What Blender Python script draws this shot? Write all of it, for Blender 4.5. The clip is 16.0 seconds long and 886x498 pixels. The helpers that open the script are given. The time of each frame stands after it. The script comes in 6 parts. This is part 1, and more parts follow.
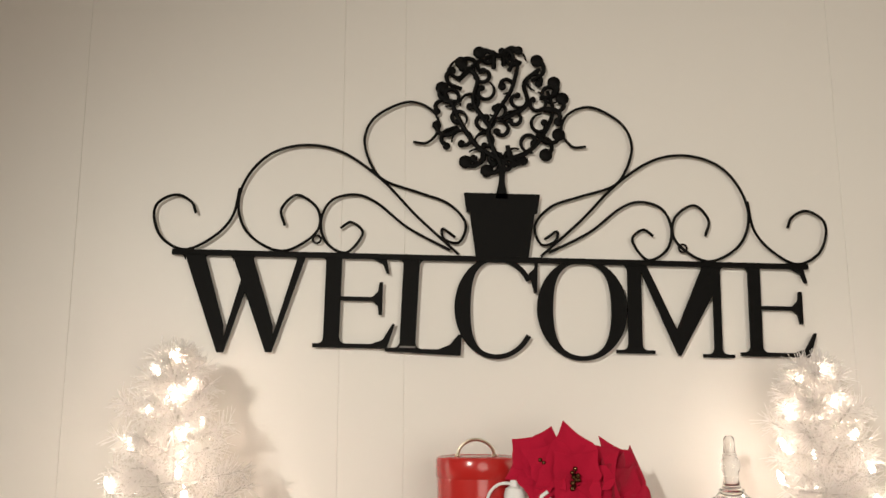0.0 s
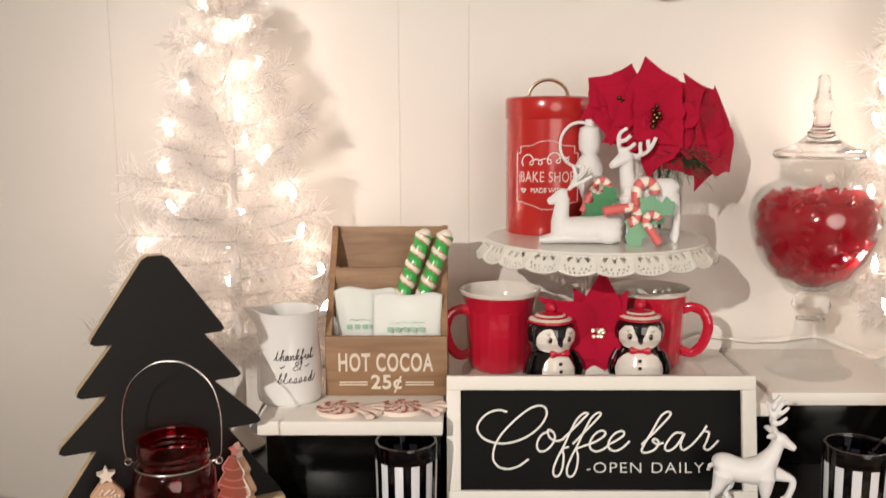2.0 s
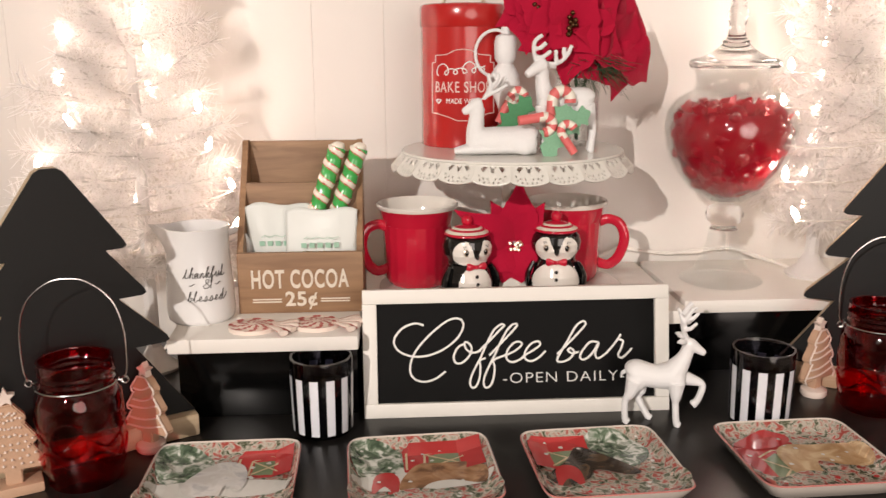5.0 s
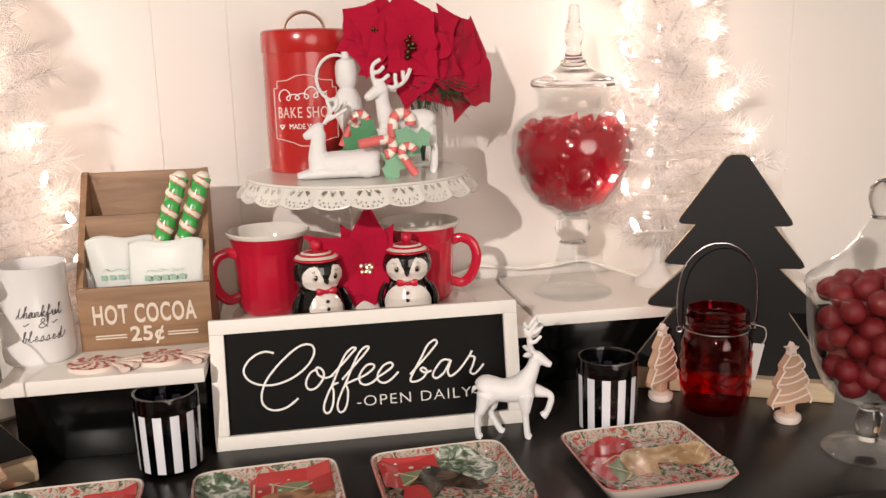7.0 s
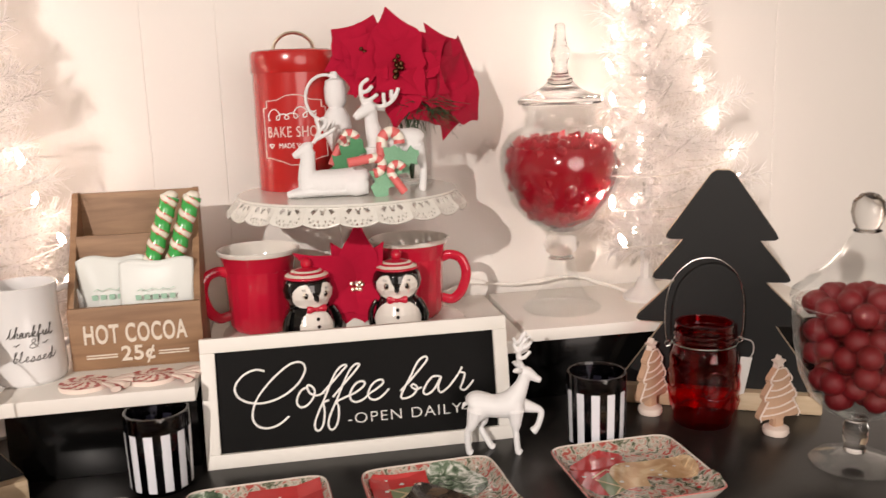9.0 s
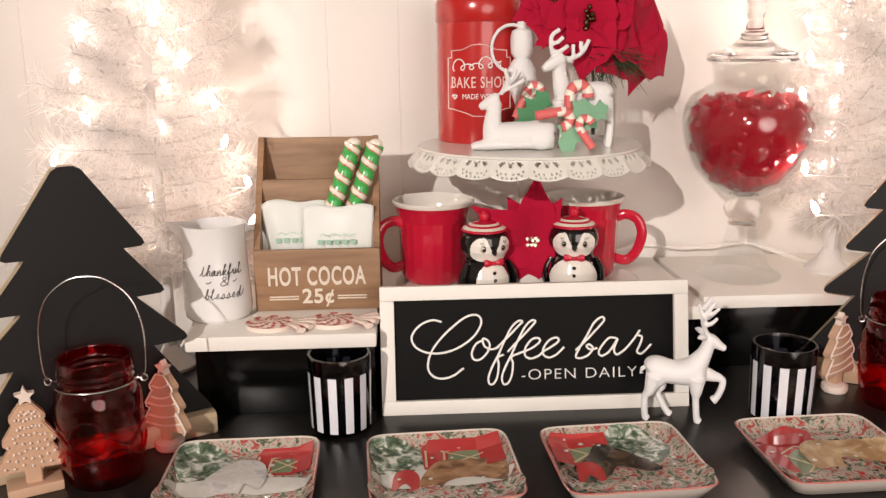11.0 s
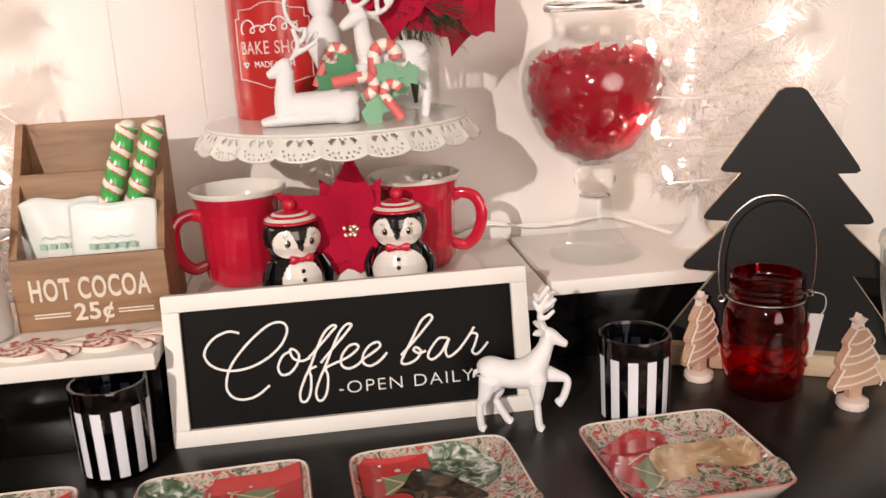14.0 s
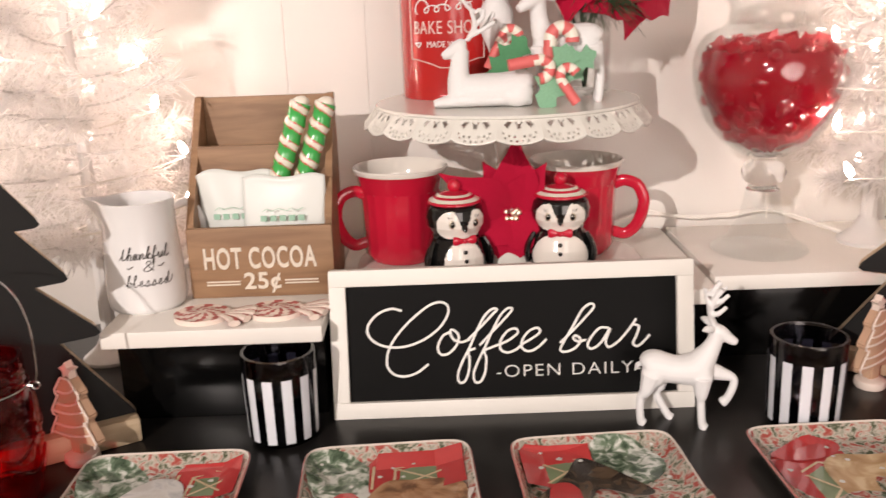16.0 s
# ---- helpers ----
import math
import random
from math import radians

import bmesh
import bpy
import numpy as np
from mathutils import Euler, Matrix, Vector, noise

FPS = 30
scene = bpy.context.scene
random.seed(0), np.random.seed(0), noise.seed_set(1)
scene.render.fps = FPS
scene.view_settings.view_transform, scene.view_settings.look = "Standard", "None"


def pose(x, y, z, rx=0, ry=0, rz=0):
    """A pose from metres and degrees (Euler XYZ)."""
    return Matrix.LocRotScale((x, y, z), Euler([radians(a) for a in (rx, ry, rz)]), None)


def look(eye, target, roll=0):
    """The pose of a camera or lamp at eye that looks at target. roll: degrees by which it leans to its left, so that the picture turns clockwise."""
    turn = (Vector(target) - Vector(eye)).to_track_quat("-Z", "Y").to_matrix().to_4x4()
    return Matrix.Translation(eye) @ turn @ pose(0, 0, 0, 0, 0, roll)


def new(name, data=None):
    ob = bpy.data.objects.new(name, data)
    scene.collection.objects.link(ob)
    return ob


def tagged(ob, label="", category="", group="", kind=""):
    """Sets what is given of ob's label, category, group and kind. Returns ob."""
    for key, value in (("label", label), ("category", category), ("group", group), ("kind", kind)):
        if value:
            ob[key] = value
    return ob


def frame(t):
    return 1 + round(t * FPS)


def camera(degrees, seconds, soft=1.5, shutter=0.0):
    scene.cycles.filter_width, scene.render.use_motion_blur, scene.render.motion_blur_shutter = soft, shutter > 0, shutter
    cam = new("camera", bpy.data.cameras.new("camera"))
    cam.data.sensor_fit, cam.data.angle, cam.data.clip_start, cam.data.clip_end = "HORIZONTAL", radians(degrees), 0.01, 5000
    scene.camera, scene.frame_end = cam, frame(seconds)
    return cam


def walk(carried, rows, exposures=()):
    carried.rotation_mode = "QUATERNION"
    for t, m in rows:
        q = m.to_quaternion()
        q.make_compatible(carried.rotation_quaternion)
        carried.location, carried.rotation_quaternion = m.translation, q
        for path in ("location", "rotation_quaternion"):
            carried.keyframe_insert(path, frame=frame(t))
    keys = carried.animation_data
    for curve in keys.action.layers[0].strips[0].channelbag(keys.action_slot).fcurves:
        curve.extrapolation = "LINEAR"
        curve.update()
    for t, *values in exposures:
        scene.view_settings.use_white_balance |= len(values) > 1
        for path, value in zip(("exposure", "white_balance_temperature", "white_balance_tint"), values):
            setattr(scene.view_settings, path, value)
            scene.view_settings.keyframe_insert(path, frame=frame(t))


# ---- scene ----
cam = camera(53.5, 16.0, soft=1.4, shutter=0.3)
PATH = [
    (0, (0.042, 0.03, 1.3), (0.109, 1.995, 1.666), -0.1),
    (0.2, (0.038, 0.035, 1.312), (0.104, 2.01, 1.618), 0.1),
    (0.5, (0.036, 0.046, 1.312), (0.082, 2.038, 1.49), 0.0),
    (1, (0.032, 0.08, 1.285), (0.062, 2.079, 1.243), -0.4),
    (1.5, (0.027, 0.095, 1.254), (0.031, 2.085, 1.054), -0.5),
    (2, (0.013, 0.109, 1.223), (-0.02, 2.086, 0.923), -0.3),
    (2.5, (-0.003, 0.122, 1.2), (-0.066, 2.083, 0.809), -0.0),
    (3, (-0.006, 0.125, 1.2), (-0.113, 2.074, 0.763), -0.1),
    (3.5, (-0.014, 0.127, 1.2), (-0.115, 2.07, 0.735), 0.0),
    (4, (-0.001, 0.129, 1.196), (-0.052, 2.074, 0.721), -0.0),
    (4.5, (0.016, 0.126, 1.201), (0.052, 2.07, 0.733), -0.1),
    (7, (0.096, 0.113, 1.203), (0.43, 2.04, 0.788), -1.5),
    (7.5, (0.098, 0.107, 1.207), (0.48, 2.029, 0.81), -1.7),
    (8, (0.105, 0.105, 1.211), (0.509, 2.029, 0.841), -1.9),
    (8.5, (0.109, 0.1, 1.216), (0.516, 2.026, 0.865), -1.9),
    (9, (0.099, 0.105, 1.205), (0.451, 2.037, 0.826), -1.9),
    (9.5, (0.07, 0.109, 1.197), (0.301, 2.054, 0.796), -1.2),
    (10, (0.042, 0.119, 1.198), (0.127, 2.068, 0.756), -0.7),
    (12.3, (0.022, 0.153, 1.199), (0.182, 2.09, 0.729), -2.3),
    (12.5, (0.039, 0.168, 1.196), (0.215, 2.103, 0.725), -2.8),
    (13, (0.102, 0.21, 1.192), (0.287, 2.14, 0.704), -3.7),
    (13.5, (0.139, 0.238, 1.186), (0.358, 2.168, 0.709), -3.1),
    (14, (0.159, 0.259, 1.176), (0.409, 2.174, 0.655), -2.9),
    (14.5, (0.17, 0.277, 1.171), (0.465, 2.174, 0.611), -3.1),
    (15, (0.169, 0.275, 1.18), (0.472, 2.183, 0.661), -2.7),
    (15.5, (0.134, 0.266, 1.182), (0.302, 2.189, 0.658), -2.0),
    (16, (0.105, 0.27, 1.181), (0.113, 2.191, 0.626), -2.0),
]
EXPOSURES = [(0, -0.27, 6500, 3), (1.5, -0.16, 6500, 6), (3.0, -0.03, 6500, 11), (10.0, 0.02, 6500, 13), (12.5, 0.08, 6500, 14), (16, 0.13, 6500, 15)]
walk(cam, [(t, look(eye, target, roll)) for t, eye, target, roll in PATH], EXPOSURES)

# ---- world and lamps ----
world = bpy.data.worlds.new("room_dusk")
scene.world = world
world.use_nodes = True
world.node_tree.nodes["Background"].inputs[0].default_value = (1.0, 0.93, 0.85, 1)
world.node_tree.nodes["Background"].inputs[1].default_value = 0.06

LAMP_POWER, BULB_POWER, FILL_POWER = 300.0, 86.0, 40.0
lamp_data = bpy.data.lights.new("room_lamp", "SPOT")
lamp_data.energy, lamp_data.shadow_soft_size, lamp_data.color = LAMP_POWER, 0.022, (1.0, 0.905, 0.815)
lamp_data.spot_size, lamp_data.spot_blend = radians(58), 1.0
room_lamp = new("room_lamp", lamp_data)
room_lamp.matrix_world = look((-1.1, -1.7, 2.02), (0.62, 1.2, 0.80))

# Added soft fill behind the viewer to lift the shadows; no known lamp there.
fill_data = bpy.data.lights.new("fill_glow", "AREA")
fill_data.shape, fill_data.size, fill_data.energy, fill_data.color = "DISK", 2.0, FILL_POWER, (1.0, 0.88, 0.79)
fill_glow = new("fill_glow", fill_data)
fill_glow.matrix_world = look((1.1, -2.3, 1.3), (0.4, 1.3, 0.9))

# ---- materials ----


def mat(name, color, rough=0.5, metal=0.0, var=0.08, scale=30.0, bump=0.0, bump_scale=120.0, coat=0.0, spec=0.5,
        second=None, second_scale=4.0, emit=0.0, sheen=0.0, trans=0.0, sub=0.0):
    """A surface with two scales of tone variation and fine relief."""
    m = bpy.data.materials.new(name)
    m.use_nodes = True
    nt = m.node_tree
    b = nt.nodes["Principled BSDF"]
    b.inputs["Roughness"].default_value = rough
    b.inputs["Metallic"].default_value = metal
    b.inputs["Coat Weight"].default_value = coat
    b.inputs["Coat Roughness"].default_value = 0.08
    b.inputs["Specular IOR Level"].default_value = spec
    b.inputs["Sheen Weight"].default_value = sheen
    b.inputs["Transmission Weight"].default_value = trans
    b.inputs["Subsurface Weight"].default_value = sub
    if sub:
        b.inputs["Subsurface Radius"].default_value = (0.006, 0.005, 0.004)
        b.inputs["Subsurface Scale"].default_value = 0.5
    tc = nt.nodes.new("ShaderNodeTexCoord")
    fine = nt.nodes.new("ShaderNodeTexNoise")
    fine.inputs["Scale"].default_value = scale
    fine.inputs["Detail"].default_value = 5
    nt.links.new(tc.outputs["Object"], fine.inputs["Vector"])
    broad = nt.nodes.new("ShaderNodeTexNoise")
    broad.inputs["Scale"].default_value = second_scale
    nt.links.new(tc.outputs["Object"], broad.inputs["Vector"])
    c2 = second or tuple(min(1.0, c * (1 + 2 * var)) for c in color)
    lo = tuple(c * (1 - 2 * var) for c in color)
    ramp = nt.nodes.new("ShaderNodeMix")
    ramp.data_type = "RGBA"
    ramp.inputs[6].default_value, ramp.inputs[7].default_value = (*lo, 1), (*color, 1)
    nt.links.new(fine.outputs["Fac"], ramp.inputs[0])
    over = nt.nodes.new("ShaderNodeMix")
    over.data_type = "RGBA"
    over.inputs[7].default_value = (*c2, 1)
    half = nt.nodes.new("ShaderNodeMath")
    half.operation = "MULTIPLY"
    half.inputs[1].default_value = 0.5
    nt.links.new(broad.outputs["Fac"], half.inputs[0])
    nt.links.new(half.outputs[0], over.inputs[0])
    nt.links.new(ramp.outputs[2], over.inputs[6])
    nt.links.new(over.outputs[2], b.inputs["Base Color"])
    if bump:
        grain = nt.nodes.new("ShaderNodeTexNoise")
        grain.inputs["Scale"].default_value = bump_scale
        grain.inputs["Detail"].default_value = 6
        nt.links.new(tc.outputs["Object"], grain.inputs["Vector"])
        bm_node = nt.nodes.new("ShaderNodeBump")
        bm_node.inputs["Strength"].default_value = bump
        bm_node.inputs["Distance"].default_value = 0.002
        nt.links.new(grain.outputs["Fac"], bm_node.inputs["Height"])
        nt.links.new(bm_node.outputs[0], b.inputs["Normal"])
    if emit:
        b.inputs["Emission Color"].default_value = (*color, 1)
        b.inputs["Emission Strength"].default_value = emit
    return m


def thin_glass(name, tint, gloss=1.0, ripple=0.12, cell=40, face=0.03):
    """Thin clear or tinted glass: light passes, gloss grows towards the edge."""
    m = bpy.data.materials.new(name)
    m.use_nodes = True
    nt = m.node_tree
    nt.nodes.remove(nt.nodes["Principled BSDF"])
    out = nt.nodes["Material Output"]
    clear = nt.nodes.new("ShaderNodeBsdfTransparent")
    clear.inputs[0].default_value = (*tint, 1)
    shine = nt.nodes.new("ShaderNodeBsdfGlossy")
    shine.inputs["Roughness"].default_value = 0.04
    shine.inputs["Color"].default_value = (gloss, gloss, gloss, 1)
    edge = nt.nodes.new("ShaderNodeLayerWeight")
    edge.inputs["Blend"].default_value = 0.5
    power = nt.nodes.new("ShaderNodeMath")
    power.operation = "POWER"
    power.inputs[1].default_value = 3.2
    fres = nt.nodes.new("ShaderNodeMath")
    fres.operation = "MULTIPLY_ADD"
    fres.inputs[1].default_value, fres.inputs[2].default_value = 0.62, face
    nt.links.new(edge.outputs["Facing"], power.inputs[0])
    nt.links.new(power.outputs[0], fres.inputs[0])
    tc = nt.nodes.new("ShaderNodeTexCoord")
    wave = nt.nodes.new("ShaderNodeTexNoise")
    wave.inputs["Scale"].default_value = cell
    nt.links.new(tc.outputs["Object"], wave.inputs["Vector"])
    bn = nt.nodes.new("ShaderNodeBump")
    bn.inputs["Strength"].default_value = ripple
    bn.inputs["Distance"].default_value = 0.003
    nt.links.new(wave.outputs["Fac"], bn.inputs["Height"])
    nt.links.new(bn.outputs[0], shine.inputs["Normal"])
    mix = nt.nodes.new("ShaderNodeMixShader")
    nt.links.new(fres.outputs[0], mix.inputs[0])
    nt.links.new(clear.outputs[0], mix.inputs[1])
    nt.links.new(shine.outputs[0], mix.inputs[2])
    nt.links.new(mix.outputs[0], out.inputs["Surface"])
    return m


def wood(name, light, dark, scale=12.0, rough=0.55, axis="X"):
    m = mat(name, light, rough, bump=0.15, bump_scale=90)
    nt = m.node_tree
    b = nt.nodes["Principled BSDF"]
    tc = nt.nodes.new("ShaderNodeTexCoord")
    mp = nt.nodes.new("ShaderNodeMapping")
    mp.inputs["Scale"].default_value = {"X": (1, 9, 9), "Z": (9, 9, 1)}[axis]
    nz = nt.nodes.new("ShaderNodeTexNoise")
    nz.inputs["Scale"].default_value = scale
    nz.inputs["Detail"].default_value = 8
    nz.inputs["Distortion"].default_value = 0.6
    rp = nt.nodes.new("ShaderNodeValToRGB")
    rp.color_ramp.elements[0].position, rp.color_ramp.elements[1].position = 0.35, 0.65
    rp.color_ramp.elements[0].color, rp.color_ramp.elements[1].color = (*dark, 1), (*light, 1)
    nt.links.new(tc.outputs["Object"], mp.inputs[0])
    nt.links.new(mp.outputs[0], nz.inputs["Vector"])
    nt.links.new(nz.outputs["Fac"], rp.inputs[0])
    nt.links.new(rp.outputs[0], b.inputs["Base Color"])
    return m


def painted_scene(name, first, second, third, scale, seed):
    """Loose brush dabs in three colours under a glaze."""
    m = mat(name, first, 0.18, coat=0.6, spec=0.5)
    nt = m.node_tree
    b = nt.nodes["Principled BSDF"]
    tc = nt.nodes.new("ShaderNodeTexCoord")
    mp = nt.nodes.new("ShaderNodeMapping")
    mp.inputs["Location"].default_value = (seed * 3.1, seed * 1.7, 0)
    nt.links.new(tc.outputs["Object"], mp.inputs[0])
    nz = nt.nodes.new("ShaderNodeTexNoise")
    nz.inputs["Scale"].default_value, nz.inputs["Detail"].default_value = scale, 5
    nz.inputs["Distortion"].default_value = 0.8
    nt.links.new(mp.outputs[0], nz.inputs["Vector"])
    rp = nt.nodes.new("ShaderNodeValToRGB")
    e = rp.color_ramp.elements
    e[0].position, e[0].color = 0.38, (*first, 1)
    e[1].position, e[1].color = 0.62, (*third, 1)
    mid = e.new(0.5)
    mid.color = (*second, 1)
    nt.links.new(nz.outputs["Fac"], rp.inputs[0])
    nt.links.new(rp.outputs[0], b.inputs["Base Color"])
    return m


M_WALL = mat("cream_wall_paint", (0.74, 0.71, 0.67), 0.42, var=0.015, scale=6, bump=0.05, bump_scale=160, spec=0.45)
M_ROOM = mat("room_paint", (0.62, 0.58, 0.52), 0.8, var=0.03)
M_FLOOR = wood("floor_wood", (0.28, 0.19, 0.12), (0.15, 0.10, 0.06), 5)
M_CEIL = mat("ceiling_paint", (0.75, 0.72, 0.68), 0.9, var=0.02)
M_IRON = mat("black_iron", (0.003, 0.0028, 0.0026), 0.6, spec=0.1, bump=0.15, bump_scale=300, var=0.2)
M_TABLE = mat("black_table_paint", (0.012, 0.011, 0.010), 0.3, spec=0.4, bump=0.06, bump_scale=60, var=0.25, second=(0.018, 0.016, 0.015))
M_GLOSSBLACK = mat("gloss_black_panel", (0.003, 0.003, 0.003), 0.14, spec=0.25, var=0.2)
M_WHITE = mat("white_board_paint", (0.80, 0.77, 0.72), 0.4, bump=0.06, bump_scale=80, var=0.02)
M_SIGNWHITE = mat("white_frame_paint", (0.80, 0.78, 0.73), 0.55, bump=0.12, bump_scale=140, var=0.03)
M_CHALK = mat("black_chalkboard", (0.003, 0.003, 0.003), 0.5, spec=0.1, bump=0.05, bump_scale=200, var=0.3)
M_CHALKWHITE = mat("white_lettering", (0.82, 0.81, 0.78), 0.6, var=0.05)
M_STENCIL = mat("cream_stencil_paint", (0.72, 0.65, 0.55), 0.7, bump=0.2, bump_scale=300, var=0.12, scale=200)
M_BLACKTREE = mat("black_tree_paint", (0.0032, 0.0032, 0.0031), 0.55, spec=0.4, bump=0.08, bump_scale=90, var=0.25, second=(0.0045, 0.0045, 0.0044))
M_PINE = wood("pale_pine", (0.60, 0.48, 0.33), (0.48, 0.36, 0.23), 10)
M_BOX = wood("brown_stained_wood", (0.33, 0.195, 0.105), (0.225, 0.125, 0.065), 9)
M_RED = mat("red_ceramic_glaze", (0.52, 0.010, 0.035), 0.14, coat=0.5, var=0.06, second=(0.60, 0.020, 0.05))
M_CREAM = mat("cream_ceramic_glaze", (0.80, 0.76, 0.70), 0.14, coat=0.4, var=0.02)
M_PORCELAIN = mat("white_porcelain", (0.76, 0.76, 0.76), 0.2, coat=0.4, var=0.02)
M_REDTIN = mat("red_tin", (0.43, 0.013, 0.014), 0.22, coat=0.4, var=0.05, second=(0.52, 0.032, 0.024))
M_BRASS = mat("pale_brass", (0.86, 0.78, 0.62), 0.28, metal=1.0, var=0.05)
M_STEEL = mat("steel_wire", (0.62, 0.61, 0.60), 0.22, metal=1.0, var=0.05)
M_MATTEWHITE = mat("matte_white_resin", (0.80, 0.80, 0.80), 0.6, bump=0.05, bump_scale=200, var=0.02)
M_GLITTER = mat("white_glitter_resin", (0.80, 0.80, 0.80), 0.7, bump=0.5, bump_scale=900, var=0.08, scale=800)
M_LACE = mat("white_lace_metal", (0.71, 0.70, 0.65), 0.24, coat=0.3, var=0.03)
M_GLAZEBLACK = mat("black_glaze", (0.006, 0.006, 0.006), 0.1, coat=0.6, var=0.2)
M_WAX = mat("dark_candle_wax", (0.012, 0.012, 0.014), 0.4, var=0.2)
M_STRIPE = mat("white_glass_stripe", (0.72, 0.74, 0.79), 0.2, coat=0.3, var=0.03)
M_PETAL = mat("red_velvet_petal", (0.40, 0.003, 0.030), 0.85, sheen=0.05, spec=0.2, bump=0.25, bump_scale=350, var=0.10, scale=60, second=(0.50, 0.006, 0.042))
M_STAMEN = mat("bronze_stamen", (0.15, 0.06, 0.03), 0.2, metal=0.9, var=0.4, scale=300, second=(0.36, 0.22, 0.10))
M_GREEN = mat("dark_green_needles", (0.03, 0.07, 0.03), 0.6, var=0.3)
M_HOLLY = mat("holly_green_felt", (0.075, 0.27, 0.12), 0.7, bump=0.5, bump_scale=700, var=0.2, scale=300)
M_HOLLYPALE = mat("pale_glitter_green", (0.22, 0.46, 0.29), 0.55, bump=0.6, bump_scale=900, var=0.25, scale=500)
M_STICKGREEN = mat("candy_green", (0.055, 0.40, 0.09), 0.25, coat=0.4, var=0.08)
M_STICKWHITE = mat("candy_white", (0.80, 0.76, 0.66), 0.3, coat=0.3, var=0.04)
M_STICKRED = mat("candy_red", (0.55, 0.06, 0.05), 0.3, coat=0.3, var=0.08)
M_CORAL = mat("coral_red_clay", (0.68, 0.14, 0.135), 0.5, bump=0.2, bump_scale=500, var=0.08)
M_PACKET = mat("white_foil_packet", (0.72, 0.75, 0.72), 0.38, bump=0.35, bump_scale=35, var=0.04)
M_PACKETGREEN = mat("packet_green_print", (0.33, 0.55, 0.42), 0.5)
M_INK = mat("black_script_ink", (0.09, 0.085, 0.08), 0.5)
M_LABEL = mat("pale_label_print", (0.72, 0.55, 0.50), 0.5, var=0.04)
M_COOKIE = mat("gingerbread_clay", (0.56, 0.36, 0.24), 0.75, bump=0.3, bump_scale=300, var=0.1)
M_SWIRL = mat("dark_red_swirl", (0.46, 0.10, 0.085), 0.5, bump=0.2, bump_scale=400, var=0.12)
M_ICING = mat("pink_white_icing", (0.80, 0.68, 0.60), 0.6, bump=0.3, bump_scale=500, var=0.06)
M_CANDYRED = mat("red_candy_wrap", (0.44, 0.006, 0.020), 0.13, coat=0.6, var=0.12, scale=40, trans=0.1, second=(0.56, 0.014, 0.036))
M_CELLO = mat("red_cellophane", (0.72, 0.05, 0.07), 0.12, coat=0.5, var=0.1, scale=60, trans=0.35)
M_BERRY = mat("red_frosted_ball", (0.21, 0.005, 0.010), 0.5, bump=0.4, bump_scale=700, var=0.25, scale=90, second=(0.32, 0.012, 0.018))
M_TINSEL = mat("white_tinsel", (0.93, 0.91, 0.90), 0.35, var=0.03, spec=0.5)
tinsel_tree_nodes = M_TINSEL.node_tree
glow_through = tinsel_tree_nodes.nodes.new("ShaderNodeBsdfTranslucent")
glow_through.inputs[0].default_value = (0.95, 0.93, 0.91, 1)
blend_through = tinsel_tree_nodes.nodes.new("ShaderNodeMixShader")
blend_through.inputs[0].default_value = 0.52
tinsel_tree_nodes.links.new(tinsel_tree_nodes.nodes["Principled BSDF"].outputs[0], blend_through.inputs[1])
tinsel_tree_nodes.links.new(glow_through.outputs[0], blend_through.inputs[2])
tinsel_tree_nodes.links.new(blend_through.outputs[0], tinsel_tree_nodes.nodes["Material Output"].inputs["Surface"])
M_TRUNK = mat("white_trunk", (0.72, 0.70, 0.68), 0.6, bump=0.3, bump_scale=80)
M_CABLE = mat("white_cable", (0.78, 0.75, 0.70), 0.45, var=0.03)
M_BULB = mat("warm_bulb", (1.0, 0.79, 0.66), 0.3, emit=BULB_POWER)
M_PAPER = mat("white_tag_paper", (0.78, 0.77, 0.74), 0.7, var=0.03)
M_PLATE = mat("white_glazed_plate", (0.66, 0.60, 0.54), 0.16, coat=0.6, var=0.06)
M_PLATERIM = mat("red_plate_rim", (0.52, 0.19, 0.17), 0.2, coat=0.5, var=0.15, scale=60)
M_BARN = mat("barn_red_paint", (0.50, 0.045, 0.045), 0.2, coat=0.5, var=0.15, scale=90)
M_BARNTRIM = mat("barn_trim_paint", (0.66, 0.52, 0.34), 0.2, coat=0.5, var=0.1, scale=90)
M_DOORGREEN = mat("barn_door_paint", (0.22, 0.28, 0.16), 0.2, coat=0.5, var=0.15, scale=90)
M_SNOWPAINT = mat("snow_paint", (0.70, 0.70, 0.66), 0.2, coat=0.5, var=0.12, scale=90)
M_FOLIAGE = painted_scene("fir_paint", (0.045, 0.075, 0.045), (0.15, 0.21, 0.14), (0.64, 0.66, 0.61), 95, 1)
M_HEDGE = painted_scene("berry_hedge_paint", (0.07, 0.085, 0.045), (0.48, 0.45, 0.38), (0.36, 0.07, 0.055), 130, 2)
M_TAN = painted_scene("tan_paint", (0.42, 0.26, 0.13), (0.52, 0.35, 0.19), (0.68, 0.52, 0.32), 40, 3)
M_BROWN = painted_scene("brown_paint", (0.16, 0.08, 0.04), (0.34, 0.18, 0.09), (0.46, 0.27, 0.15), 45, 4)
M_DARK = painted_scene("dark_paint", (0.018, 0.014, 0.012), (0.05, 0.035, 0.025), (0.12, 0.08, 0.05), 60, 5)
M_PALE = painted_scene("pale_paint", (0.62, 0.60, 0.57), (0.70, 0.69, 0.67), (0.46, 0.46, 0.47), 40, 6)
G_CLEAR = thin_glass("clear_glass", (0.945, 0.955, 0.955), 1.0, 0.04)
